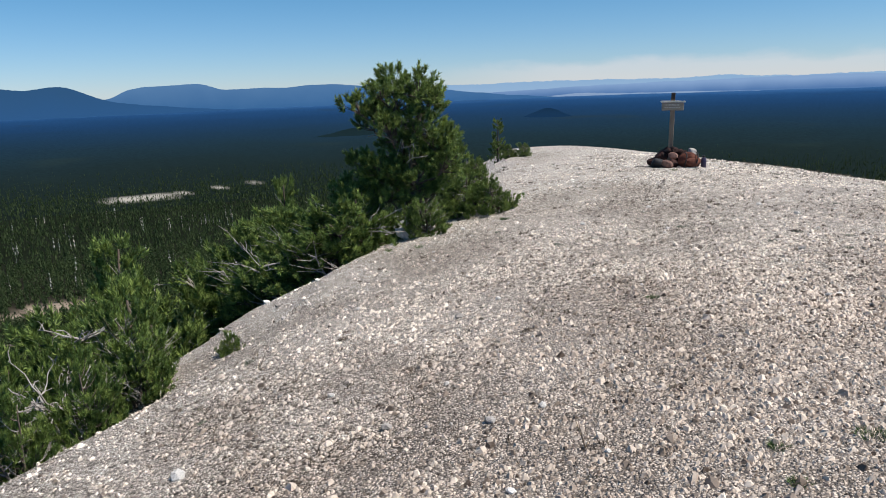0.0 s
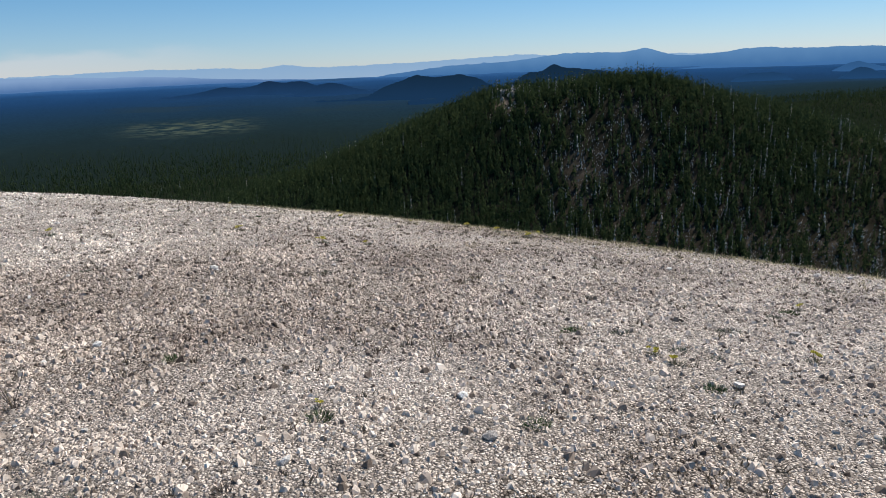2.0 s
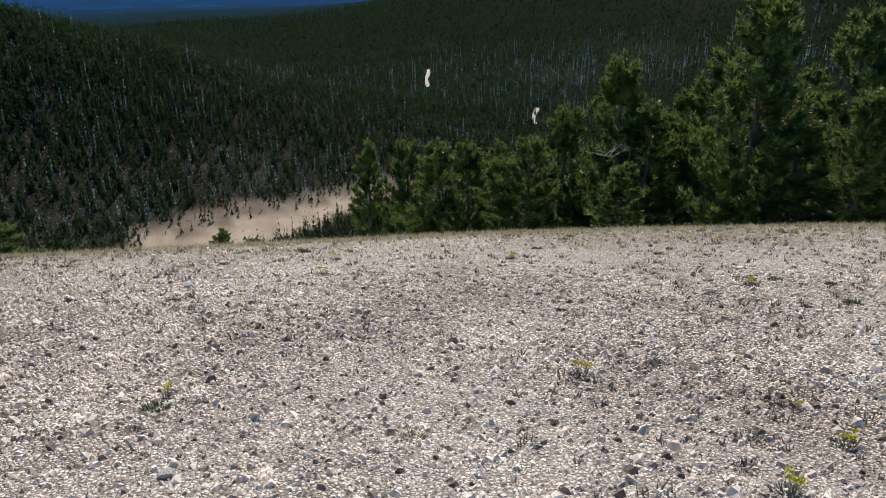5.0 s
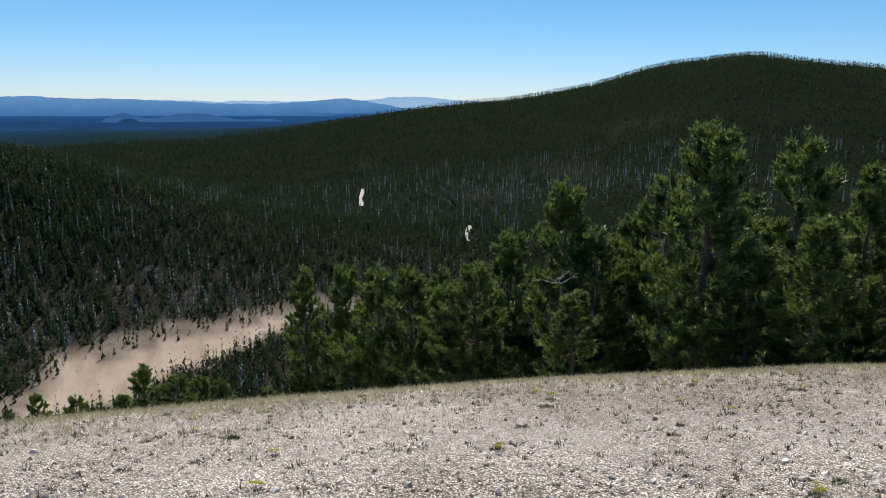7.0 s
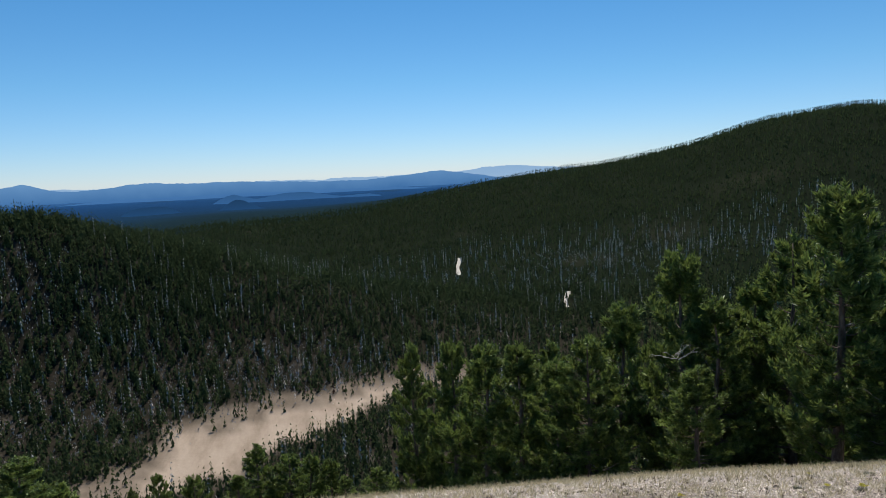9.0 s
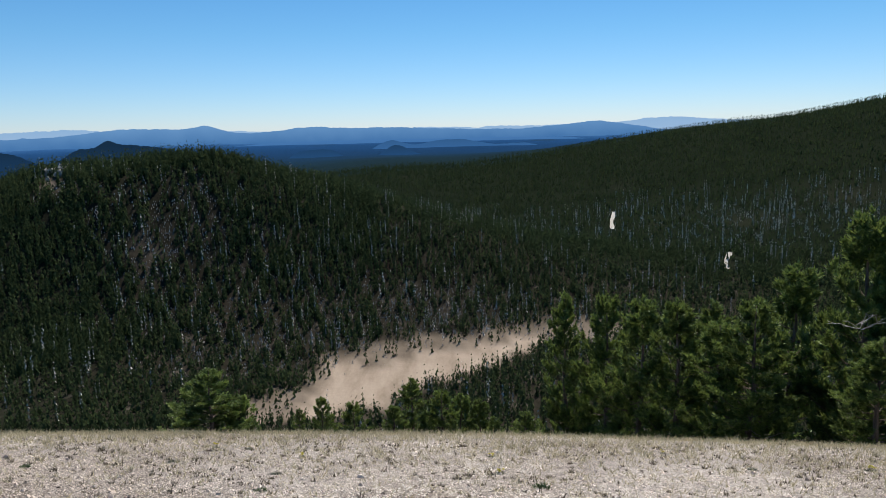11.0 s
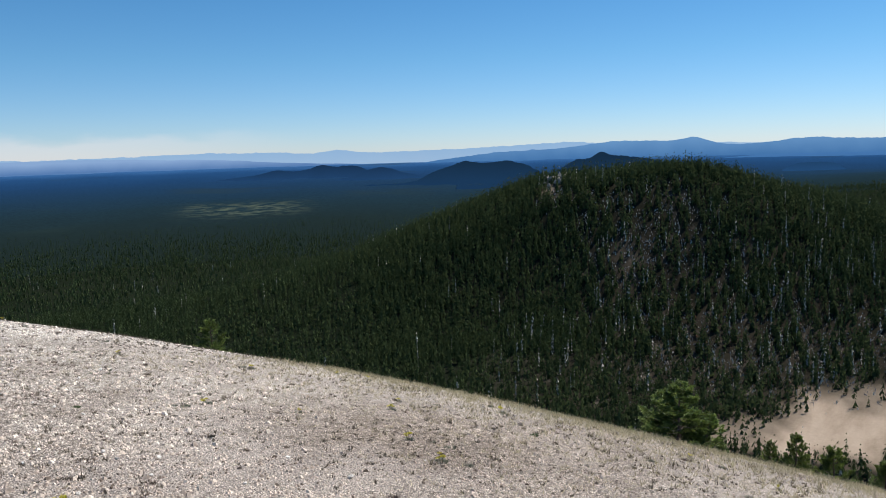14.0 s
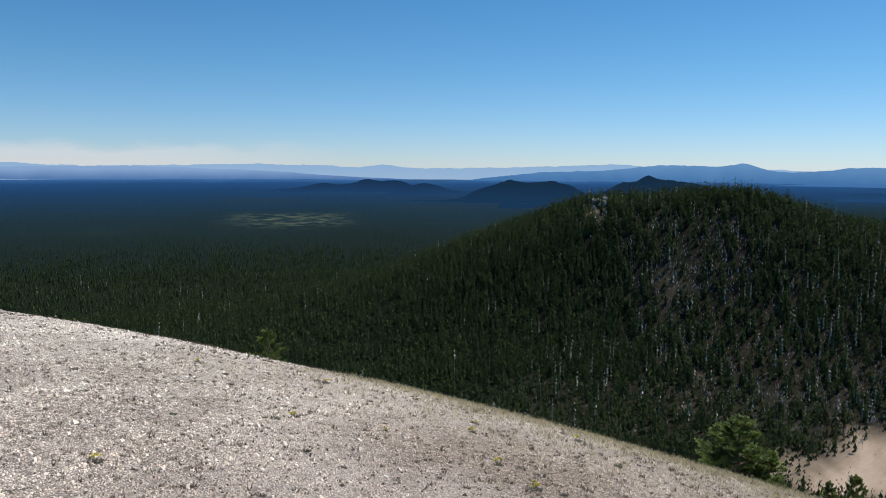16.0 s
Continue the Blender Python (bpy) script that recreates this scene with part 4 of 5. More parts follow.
dead_wood("dead_branches", -3.3, 5.45, -0.95, 0.40, 16, 51, "bleached grey dead branches tangled in the shrubs", 0.3)
dead_wood("dead_branches", -3.35, 4.65, -1.15, 0.36, 14, 52, "bleached grey dead branches at the bank's foot", 0.3)
dead_wood("dead_branches", -2.6, 8.8, -0.72, 0.4, 7, 53, "grey dead branches under the stunted pine", 0.6)
dead_wood("dead_branches", -3.3, 5.15, -0.88, 0.32, 7, 56, "bleached grey dead branches tangled in the shrubs", 0.5)
dead_wood("dead_branches", -3.6, 6.3, -0.72, 0.34, 7, 57, "bleached grey dead branches tangled in the shrubs", 0.5)
dead_wood("dead_branches", -1.3, 8.95, -0.28, 0.4, 8, 58, "grey dead branches under the stunted pine", 0.5)
dead_wood("dead_snag", -4.0, 12.6, float(height(-4.0, 12.6)), 0.75, 3, 54, "thin dead snag standing on the bank", 1.5)
dead_wood("dead_branches", 19.1, -7.9, -2.75, 0.5, 7, 55, "bleached dead boughs among the pines", 0.4)


# sign, cairn and what leans on it ------------------------------------------------------
def stone_mesh(rx, ry, rz, seed, sub=2, cut=0.18):
    rng = np.random.default_rng(seed)
    bm = bmesh.new()
    bmesh.ops.create_icosphere(bm, subdivisions=sub, radius=1)
    flats = rng.normal(0, 1, (7, 3))
    flats /= np.linalg.norm(flats, axis=1)[:, None]
    for v in bm.verts:
        p = np.array(v.co)
        for f in flats:
            d = p @ f
            if d > 0.72:
                p = p - f * (d - 0.72)
        n = noise.noise(Vector(p) * 1.7 + Vector((seed, 0, 0)))
        v.co = Vector(p * (1 + cut * n) * [rx, ry, rz])
    return bm


M = Mat("lava_rock", 0.9, 0.2)
M.color(M.mix(M.ramp(M.noise(11, 5, vec=M.local()), (0.35, (0, 0, 0)), (0.65, (1, 1, 1))), M.ramp(M.rand(), (0.0, (0.022, 0.010, 0.009)), (0.5, (0.050, 0.019, 0.016)), (1.0, (0.095, 0.036, 0.028))), (0.034, 0.022, 0.021)))
M.bump(M.noise(40, 5, vec=M.local()), 0.7, 0.02)
LAVA = M.m
M = Mat("pink_stone", 0.9, 0.2)
M.color(M.ramp(M.noise(14, 5, vec=M.local()), (0.3, (0.15, 0.082, 0.068)), (0.7, (0.26, 0.155, 0.13))))
M.bump(M.noise(50, 4, vec=M.local()), 0.5, 0.01)
PINK = M.m
M = Mat("sign_wood", 0.85, 0.2)
M.color(M.ramp(M.noise(9, 6, 0.65, stretch=(1, 1, 0.12)), (0.3, (0.13, 0.10, 0.075)), (0.55, (0.24, 0.195, 0.15)), (0.8, (0.36, 0.31, 0.25))))
M.bump(M.noise(30, 5, stretch=(1, 1, 0.1)), 0.5, 0.008)
POST = M.m
M = Mat("board_wood", 0.85, 0.2)
M.color(M.ramp(M.noise(9, 6, 0.65, stretch=(0.12, 0.12, 1)), (0.3, (0.17, 0.145, 0.115)), (0.55, (0.28, 0.245, 0.20)), (0.8, (0.42, 0.385, 0.33))))
BOARD = M.m
M = Mat("pale_cap_wood", 0.8, 0.2)
M.color(M.ramp(M.noise(20, 5), (0.3, (0.45, 0.43, 0.40)), (0.7, (0.66, 0.64, 0.60))))
CAP = M.m
DARKWOOD = bark("dark_wood", (0.03, 0.025, 0.022), (0.055, 0.045, 0.04), (0.10, 0.085, 0.07))
M = Mat("carved_letters", 0.8, 0.1)
M.color(M.ramp(M.noise(40, 3), (0.3, (0.42, 0.39, 0.33)), (0.7, (0.55, 0.52, 0.46))))
CARVED = M.m


def box(bm, sx, sy, sz, cx=0, cy=0, cz=0, bevel=0.004):
    r = bmesh.ops.create_cube(bm, size=1)
    for v in r["verts"]:
        v.co = Vector((v.co.x * sx + cx, v.co.y * sy + cy, v.co.z * sz + cz))
    if bevel:
        es = {e for v in r["verts"] for e in v.link_edges}
        bmesh.ops.bevel(bm, geom=list(es), offset=bevel, segments=1, affect="EDGES")


CX, CY = 3.58, 12.85
SIZE = Matrix.Scale(0.9, 4)
CZ = float(height(CX, CY))
face = math.degrees(math.atan2(-CX, CY))


def make_sign():
    root = thing("summit_sign", pose(CX - 0.06, CY + 0.02, CZ - 0.09, 0, 1.4, face) @ SIZE, "weathered wooden summit sign on a post in a cairn", "sign")
    bm = bmesh.new()
    box(bm, 0.085, 0.085, 1.36, cz=0.68, bevel=0.008)
    part_bm("post", bm, POST, root)
    bm = bmesh.new()
    box(bm, 0.075, 0.08, 0.13, cz=1.425, bevel=0.008)
    part_bm("post_top", bm, DARKWOOD, root, "dark square post head over the board")
    bm = bmesh.new()
    box(bm, 0.40, 0.035, 0.145, cy=-0.062, cz=1.235, bevel=0.008)
    brd = part_bm("board", bm, BOARD, root, "grey wooden board with two carved lines")
    for row, (z, n, w) in enumerate(((1.265, 5, 0.26), (1.215, 7, 0.30))):
        x = -w / 2
        for k in range(n):
            bw = w / n * (0.55 + 0.35 * ((k * 7 + row * 3) % 5) / 5)
            bm = bmesh.new()
            box(bm, bw, 0.005, 0.022, cx=x + bw / 2, cy=-0.0815, cz=z, bevel=0)
            part_bm("letter_bar", bm, CARVED, brd)
            x += w / n
    bm = bmesh.new()
    box(bm, 0.45, 0.09, 0.028, cy=-0.055, cz=1.325, bevel=0.005)
    part_bm("cap_rail", bm, CAP, root, "pale sun-bleached rail along the board's top")


make_sign()


def make_cairn():
    root = thing("cairn", pose(CX, CY, CZ, 0, 0, face) @ SIZE, "cairn of dark red lava rocks round the post", "cairn")
    rng = np.random.default_rng(61)
    for k in range(24):
        a = rng.uniform(0, 6.28)
        layer = 0 if k < 13 else (1 if k < 20 else 2)
        rr = (0.32, 0.20, 0.10)[layer] * rng.uniform(0.7, 1.1)
        s = rng.uniform(0.09, 0.15) * (1, 0.95, 0.8)[layer]
        ob = part_bm("stone", stone_mesh(s * rng.uniform(0.9, 1.3), s * rng.uniform(0.8, 1.1), s * rng.uniform(0.65, 0.9), 100 + k), LAVA, root)
        ob.matrix_basis = pose(math.cos(a) * rr * 1.15, math.sin(a) * rr * 0.85, (0.06, 0.20, 0.30)[layer] + rng.uniform(-0.02, 0.03), rng.uniform(-20, 20), rng.uniform(-20, 20), rng.uniform(0, 360))
    slab = stone_mesh(0.10, 0.045, 0.08, 160, 2, 0.1)
    ob = part_bm("stone", slab, PINK, root, "flat pinkish stone slab")
    ob.matrix_basis = pose(0.0, -0.36, 0.24, -12, 0, 3)
    ob = part_bm("stone", stone_mesh(0.12, 0.07, 0.10, 161), PINK, root, "rounded pale pink stone")
    ob.matrix_basis = pose(-0.10, -0.46, 0.09, 10, 15, 0)


make_cairn()

M = Mat("pack_cloth", 0.8, 0.2)
M.color(M.ramp(M.noise(9, 5, vec=M.local()), (0.35, (0.085, 0.030, 0.021)), (0.65, (0.165, 0.062, 0.042))))
M.bump(M.noise(18, 4, vec=M.local()), 0.5, 0.02)
PACK = M.m
M = Mat("pale_cloth", 0.8, 0.2)
M.color(M.ramp(M.noise(9, 5, vec=M.local()), (0.35, (0.30, 0.27, 0.25)), (0.65, (0.55, 0.51, 0.48))))
CLOTH = M.m
M = Mat("black_webbing", 0.7, 0.3)
M.color(M.ramp(M.noise(30, 3, vec=M.local()), (0.3, (0.012, 0.012, 0.014)), (0.7, (0.03, 0.03, 0.034))))
WEB = M.m
M = Mat("bottle_plastic", 0.35, 0.5)
M.color(M.ramp(M.noise(12, 3, vec=M.local()), (0.3, (0.02, 0.014, 0.045)), (0.7, (0.035, 0.025, 0.07))))
BOTTLE = M.m


def make_pack():
    root = thing("rucksack", pose(CX + 0.18, CY - 0.32, float(height(CX + 0.18, CY - 0.32)), 0, 0, face + 8) @ SIZE, "orange-brown rucksack lying against the cairn", "rucksack")
    ob = part_bm("body", stone_mesh(0.23, 0.15, 0.16, 171, 3, 0.12), PACK, root, "", True)
    ob.matrix_basis = pose(0, 0, 0.13, 0, 8, 0)
    ob = part_bm("pocket", stone_mesh(0.12, 0.06, 0.085, 172, 3, 0.1), PACK, root, "bulging front pocket", True)
    ob.matrix_basis = pose(0.03, -0.14, 0.11, 0, 5, 0)
    ob = part_bm("lid", stone_mesh(0.10, 0.09, 0.06, 173, 3, 0.15), CLOTH, root, "pale crumpled cloth on top", True)
    ob.matrix_basis = pose(0.06, 0.05, 0.29, 10, 20, 0)
    for x in (-0.09, 0.11):
        q = np.linspace(0, 3.0, 9)
        part("strap", *tube(np.stack([x + 0.02 * np.sin(q * 2), -0.05 - 0.14 * np.sin(q), 0.14 + 0.14 * np.cos(q)], -1), 0.014, 0.012, 5), WEB, root, "", True)
    root = thing("bottle", pose(CX + 0.40, CY - 0.38, float(height(CX + 0.40, CY - 0.38)) - 0.01, 0, 0, 0) @ SIZE, "dark purple drinking bottle standing by the rucksack", "bottle")
    ring = ((0, 0.045), (0.01, 0.05), (0.15, 0.05), (0.185, 0.035), (0.2, 0.024))
    pts, fs = [], []
    for z, r in ring:
        pts += [(r * math.cos(a * math.pi / 8), r * math.sin(a * math.pi / 8), z) for a in range(16)]
    fs = [[i * 16 + j, i * 16 + (j + 1) % 16, (i + 1) * 16 + (j + 1) % 16, (i + 1) * 16 + j] for i in range(4) for j in range(16)] + [list(range(15, -1, -1)), [64 + j for j in range(16)]]
    part("body", pts, fs, BOTTLE, root, "", True)
    bm = bmesh.new()
    bmesh.ops.create_cone(bm, segments=14, cap_ends=True, radius1=0.028, radius2=0.025, depth=0.035, matrix=Matrix.Translation((0, 0, 0.216)))
    part_bm("cap", bm, WEB, root)


make_pack()
root = thing("stuff_sack", pose(CX - 0.31, CY - 0.20, float(height(CX - 0.31, CY - 0.20)), 0, 0, face) @ SIZE, "black lump lying by the cairn", "bag")
ob = part_bm("body", stone_mesh(0.16, 0.11, 0.10, 181, 3, 0.2), WEB, root, "", True)
ob.matrix_basis = pose(0, 0, 0.08)
# the sign post's cast shadow, modelled as a thin black tube
q = np.linspace(0, 1, 6)
part("cord", *tube(np.stack([-0.12 - 0.3 * q, -0.03 * np.sin(q * 7), 0.02 + 0.01 * np.cos(q * 9)], -1), 0.009, 0.006, 5), WEB, root, "thin black cord")

# rocks on the butte's crest
M = Mat("pale_rock", 0.95, 0.1)
M.color(M.ramp(M.noise(0.5, 5), (0.35, (0.24, 0.215, 0.19)), (0.65, (0.50, 0.46, 0.42))))
M.bump(M.noise(0.8, 5), 0.6, 0.4)
ROCK = M.m
rng = np.random.default_rng(66)
ox, oy = polar(-61.4, 650)
root = thing("rock_outcrop", pose(ox, oy, float(height(ox, oy))), "pale weathered rock outcrop on the wooded butte's crest", "rock")
for k in range(34):
    dx, dy = rng.normal(0, 8), rng.normal(0, 6)
    s = rng.uniform(1.3, 3.0)
    ob = part_bm("rock", stone_mesh(s, s * 0.8, s * rng.uniform(0.8, 1.5), 400 + k), ROCK, root)
    ob.matrix_basis = pose(dx, dy, float(height(ox + dx, oy + dy)) - float(height(ox, oy)) + s * 0.9, 0, 0, rng.uniform(0, 360))

# plants of the pumice ----------------------------------------------------------------------
GREY = leafy("grey_green_leaves", (0.09, 0.10, 0.075), (0.17, 0.185, 0.14), (0.27, 0.28, 0.22))
SAGE = leafy("fresh_green_leaves", (0.035, 0.07, 0.02), (0.07, 0.12, 0.04), (0.13, 0.18, 0.07))
STRAW = leafy("straw_stems", (0.16, 0.12, 0.07), (0.28, 0.22, 0.13), (0.42, 0.36, 0.22))
BROWN = leafy("brown_leaves", (0.07, 0.05, 0.04), (0.15, 0.115, 0.09), (0.24, 0.19, 0.15))
YELLOW = leafy("yellow_flowers", (0.42, 0.36, 0.03), (0.62, 0.55, 0.06), (0.75, 0.70, 0.16))


def blades(n, radius, tall, width, rng, flare=0.8):
    a, d = rng.uniform(0, 6.28, n), radius * np.sqrt(rng.uniform(0, 1, n))
    p = np.stack([d * np.cos(a), d * np.sin(a), np.full(n, -0.01)], -1)
    out = np.stack([np.cos(a) * flare * d / radius, np.sin(a) * flare * d / radius, np.ones(n)], -1) + rng.normal(0, 0.25, (n, 3))
    out /= np.linalg.norm(out, axis=1)[:, None]
    side = np.cross(out, rng.normal(0, 1, (n, 3)))
    side /= np.linalg.norm(side, axis=1)[:, None]
    ln = tall * rng.uniform(0.5, 1.1, n)[:, None]
    v = np.stack([p - side * width / 2, p + side * width / 2, p + out * ln], 1).reshape(-1, 3)
    return v, np.arange(3 * n).reshape(-1, 3)


def plant(kind, seed):
    rng = np.random.default_rng(seed)
    root = thing("plant", Matrix.Identity(4), "plant", "plant")
    if kind == "cushion":
        part("leaves", *blades(240, 0.06, 0.045, 0.006, rng, 1.3), GREY, root)
    elif kind == "green":
        part("leaves", *blades(260, 0.06, 0.055, 0.005, rng, 1.1), SAGE, root)
    elif kind == "brown":
        part("leaves", *blades(120, 0.055, 0.045, 0.010, rng, 1.4), BROWN, root)
    elif kind == "flower":
        part("leaves", *blades(110, 0.06, 0.05, 0.010, rng, 1.3), GREY, root)
        for _ in range(5):
            x, y, z = rng.normal(0, 0.03), rng.normal(0, 0.03), rng.uniform(0.06, 0.10)
            st = part("stem", *tube([(x * 0.4, y * 0.4, 0), (x * 0.8, y * 0.8, z * 0.6), (x, y, z)], 0.002, 0.0015, 4), STRAW, root)
            v, f = blades(34, 0.016, 0.016, 0.009, rng, 1.5)
            part("flower_head", v + [x, y, z], f, YELLOW, st, "bright yellow flower head")
    elif kind == "stalk":
        part("leaves", *blades(40, 0.03, 0.05, 0.007, rng, 1.2), BROWN, root)
        for _ in range(4):
            d = rng.normal(0, 0.045, 2)
            h = rng.uniform(0.10, 0.19)
            part("stalk", *tube([(0, 0, 0), (d[0] * 0.5, d[1] * 0.5, h * 0.5), (d[0], d[1], h)], 0.0028, 0.002, 4), BROWN if rng.random() < 0.6 else STRAW, root)
    else:
        part("blades", *blades(46, 0.035, 0.12, 0.004, rng, 0.9), STRAW, root)
    return root


PLANTS = {
    "cushion": ("small grey-green cushion plant in pumice gravel", "cushion plant", "cushion plants on the pumice"),
    "green": ("small fresh green leafy plant in pumice gravel", "plant", "green plants on the pumice"),
    "brown": ("low withered brown cushion plant in pumice gravel", "cushion plant", "withered plants on the pumice"),
    "flower": ("grey-leaved plant with bright yellow flower heads", "flowering plant", "yellow flowers on the pumice"),
    "stalk": ("withered brown plant with thin upright stalks", "dry plant", "dry stalks on the pumice"),
    "grass": ("tuft of dry straw-coloured grass", "grass tuft", "grass tufts on the pumice"),
}
seeds = {k: [plant(k, 200 + 10 * n + q) for q in range(3)] for n, k in enumerate(PLANTS)}


def set_plant(kind, x, y, size=1.0, turn=0.0, k=0):
    src = seeds[kind][k % 3]
    ob = copy_thing(src, pose(x, y, float(height(x, y)), 0, 0, turn) @ Matrix.Scale(size, 4))
    ob.name = {"cushion": "cushion_plant", "green": "leafy_plant", "brown": "withered_plant", "flower": "yellow_flower", "stalk": "dry_stalks", "grass": "grass_tuft"}[kind]
    tagged(ob, *PLANTS[kind])


for k, (kind, x, y, size) in enumerate((
    ("green", 2.74, 2.06, 1.0), ("flower", 2.80, 2.12, 0.6), ("cushion", 1.87, 2.56, 1.1), ("green", 1.60, 2.65, 0.8), ("cushion", 1.93, 2.45, 0.9), ("brown", 2.22, 2.0, 1.0),
    ("stalk", 2.2, 3.33, 1.2), ("flower", 4.25, -1.16, 1.1), ("flower", 4.39, 0.5, 0.8), ("flower", 4.07, 1.15, 0.8), ("flower", 4.01, 1.03, 0.8), ("flower", 3.88, -1.26, 0.8),
    ("flower", 4.16, -1.7, 0.9), ("green", 3.8, 0.81, 0.9), ("cushion", 4.31, 1.4, 1.0), ("cushion", 4.2, 1.07, 0.9), ("cushion", 3.66, 0.15, 1.0), ("green", 4.2, 1.64, 0.9),
    ("flower", 5.34, 4.42, 1.1), ("flower", 5.55, 4.1, 0.7), ("brown", 5.32, 5.45, 1.4), ("flower", 4.44, -1.53, 0.9), ("stalk", 3.51, 2.02, 0.8), ("stalk", 0.44, 2.83, 0.9),
    ("stalk", -1.15, 4.38, 0.9), ("stalk", -1.52, 4.83, 1.1), ("green", 1.2, 4.77, 0.8), ("green", 1.16, 2.66, 0.8), ("green", 1.52, 2.68, 1.1), ("brown", 5.75, 5.0, 1.3), ("brown", 4.9, 5.9, 1.2),
)):
    set_plant(kind, x, y, size * 0.72, 47.0 * k, k)
rng = np.random.default_rng(77)
made = 0
while made < 230:
    x, y = rng.uniform(-2.2, 10), rng.uniform(-7, 17)
    if x < -2.2 + 0.22 * max(0, y - 5) + 0.4 or math.hypot(x - CX, y - CY) < 0.9 or (min(abs(x - 2), 9) < 1.9 and -0.8 < y < 1.3):
        continue
    kind = rng.choice(["cushion", "green", "brown", "flower", "stalk", "grass"], p=[0.30, 0.10, 0.43, 0.08, 0.03, 0.06])
    if kind == "flower" and x < 3.5:
        kind = "brown"
    set_plant(str(kind), x, y, rng.uniform(0.35, 0.8), rng.uniform(0, 360), made)
    made += 1
# a thicker scatter on the eastern side, with flowers along the brow
while made < 340:
    x, y = rng.uniform(4.3, 10.5), rng.uniform(-6, 9)
    edge_side = dome(x, y) < -0.35
    kind = rng.choice(["cushion", "brown", "flower", "grass"], p=[0.2, 0.3, 0.3, 0.2] if edge_side else [0.22, 0.58, 0.05, 0.15])
    set_plant(str(kind), x, y, rng.uniform(0.35, 0.75), rng.uniform(0, 360), made)
    made += 1
for some in seeds.values():
    for q in some:
        remove(q)


def fringe():
    """Thin dry grass that stands along the eastern brow and fades out on the bald."""
    rng = np.random.default_rng(81)
    n = 26000
    x, y = rng.uniform(4.0, 13, n), rng.uniform(-11, 9, n)
    drop = 0.15 - dome(x, y)
    keep = rng.random(n) < np.clip((drop - 0.15) / 1.1, 0.0, 1.0)
    x, y = x[keep], y[keep]
    z = height(x, y)
    vs = []
    for _ in range(5):
        a, h = rng.uniform(0, 6.28, len(x)), rng.uniform(0.02, 0.055, len(x)) * np.clip(0.35 + drop[keep] * 0.6, 0.5, 1.2)
        bx, by = x + rng.normal(0, 0.025, len(x)), y + rng.normal(0, 0.025, len(x))
        lx, ly = rng.normal(0, 0.035, len(x)), rng.normal(0, 0.035, len(x))
        w = 0.0035
        vs.append(np.stack([np.stack([bx - w * np.cos(a), by - w * np.sin(a), z - 0.01], -1), np.stack([bx + w * np.cos(a), by + w * np.sin(a), z - 0.01], -1), np.stack([bx + lx, by + ly, z + h], -1)], 1).reshape(-1, 3))
    v = np.concatenate(vs)
    ob = new("dry_grass", mesh_from("dry_grass", v, np.arange(len(v)).reshape(-1, 3), [GRASS]))
    tagged(ob, "thin dry yellow-green grass along the summit's brow", "grass", kind="stuff")


def sprigs(n):
    """Tiny withered sprigs and grey-green seedlings that stipple the pumice, in loose drifts."""
    rng = np.random.default_rng(83)
    x, y = rng.uniform(-2.2, 11, n), rng.uniform(-8, 16, n)
    drift = wave(x, y, 0.45, 41) + 0.8 * wave(x, y, 1.6, 43) + 0.12 * (x - 4)
    keep = (drift + rng.uniform(-1.0, 1.0, n) > 0.35) & (x > -2.0 + 0.22 * np.maximum(0, y - 5))
    x, y = x[keep], y[keep]
    z, vs, m = height(x, y), [], len(x)
    size = np.exp(rng.normal(math.log(0.022), 0.4, m))
    for _ in range(9):
        a, q = rng.uniform(0, 6.28, m), rng.uniform(0, 0.9, m) * size
        bx, by = x + q * np.cos(a), y + q * np.sin(a)
        lx, ly = size * rng.normal(0, 0.5, m), size * rng.normal(0, 0.5, m)
        w, t = 0.004, rng.uniform(0, 6.28, m)
        vs.append(np.stack([np.stack([bx - w * np.cos(t), by - w * np.sin(t), z - 0.005], -1), np.stack([bx + w * np.cos(t), by + w * np.sin(t), z - 0.005], -1), np.stack([bx + lx, by + ly, z + size * rng.uniform(0.5, 1.2, m)], -1)], 1).reshape(-1, 3))
    v = np.concatenate(vs)
    ob = new("dry_sprigs", mesh_from("dry_sprigs", v, np.arange(len(v)).reshape(-1, 3), [SPRIG]))
    tagged(ob, "tiny withered brown sprigs stippling the pumice", "dry plants", kind="stuff")


SPRIG = leafy("withered_sprigs", (0.045, 0.034, 0.028), (0.115, 0.090, 0.072), (0.21, 0.185, 0.135), 0.15, 0.05)
sprigs(17000)
GRASS = leafy("brow_grass", (0.15, 0.135, 0.06), (0.31, 0.27, 0.15), (0.52, 0.455, 0.30), 0.3)
fringe()

# loose pumice ---------------------------------------------------------------------------------
M = Mat("pumice_stone", 0.95, 0.1)
M.color(M.mix(M.ramp(M.noise(60, 3), (0.4, (0, 0, 0)), (0.7, (0.2, 0.2, 0.2))), M.ramp(M.island(), (0.0, (0.10, 0.082, 0.072)), (0.13, (0.33, 0.29, 0.26)), (0.42, (0.72, 0.66, 0.605)), (1.0, (0.90, 0.85, 0.80))), (0.40, 0.36, 0.34)))
chip_patch = M.ramp(M.noise(0.75, 5, 0.6), (0.36, (0.66, 0.63, 0.61)), (0.5, (0.90, 0.89, 0.87)), (0.64, (1.08, 1.07, 1.05)))
M.color(M.mix(1.0, M.mix(1.0, M.mix(1.0, M.b.inputs["Base Color"].links[0].from_socket, chip_patch, "MULTIPLY"), beds(M), "MULTIPLY"), clumps(M), "MULTIPLY"))
PEBBLE = M.m
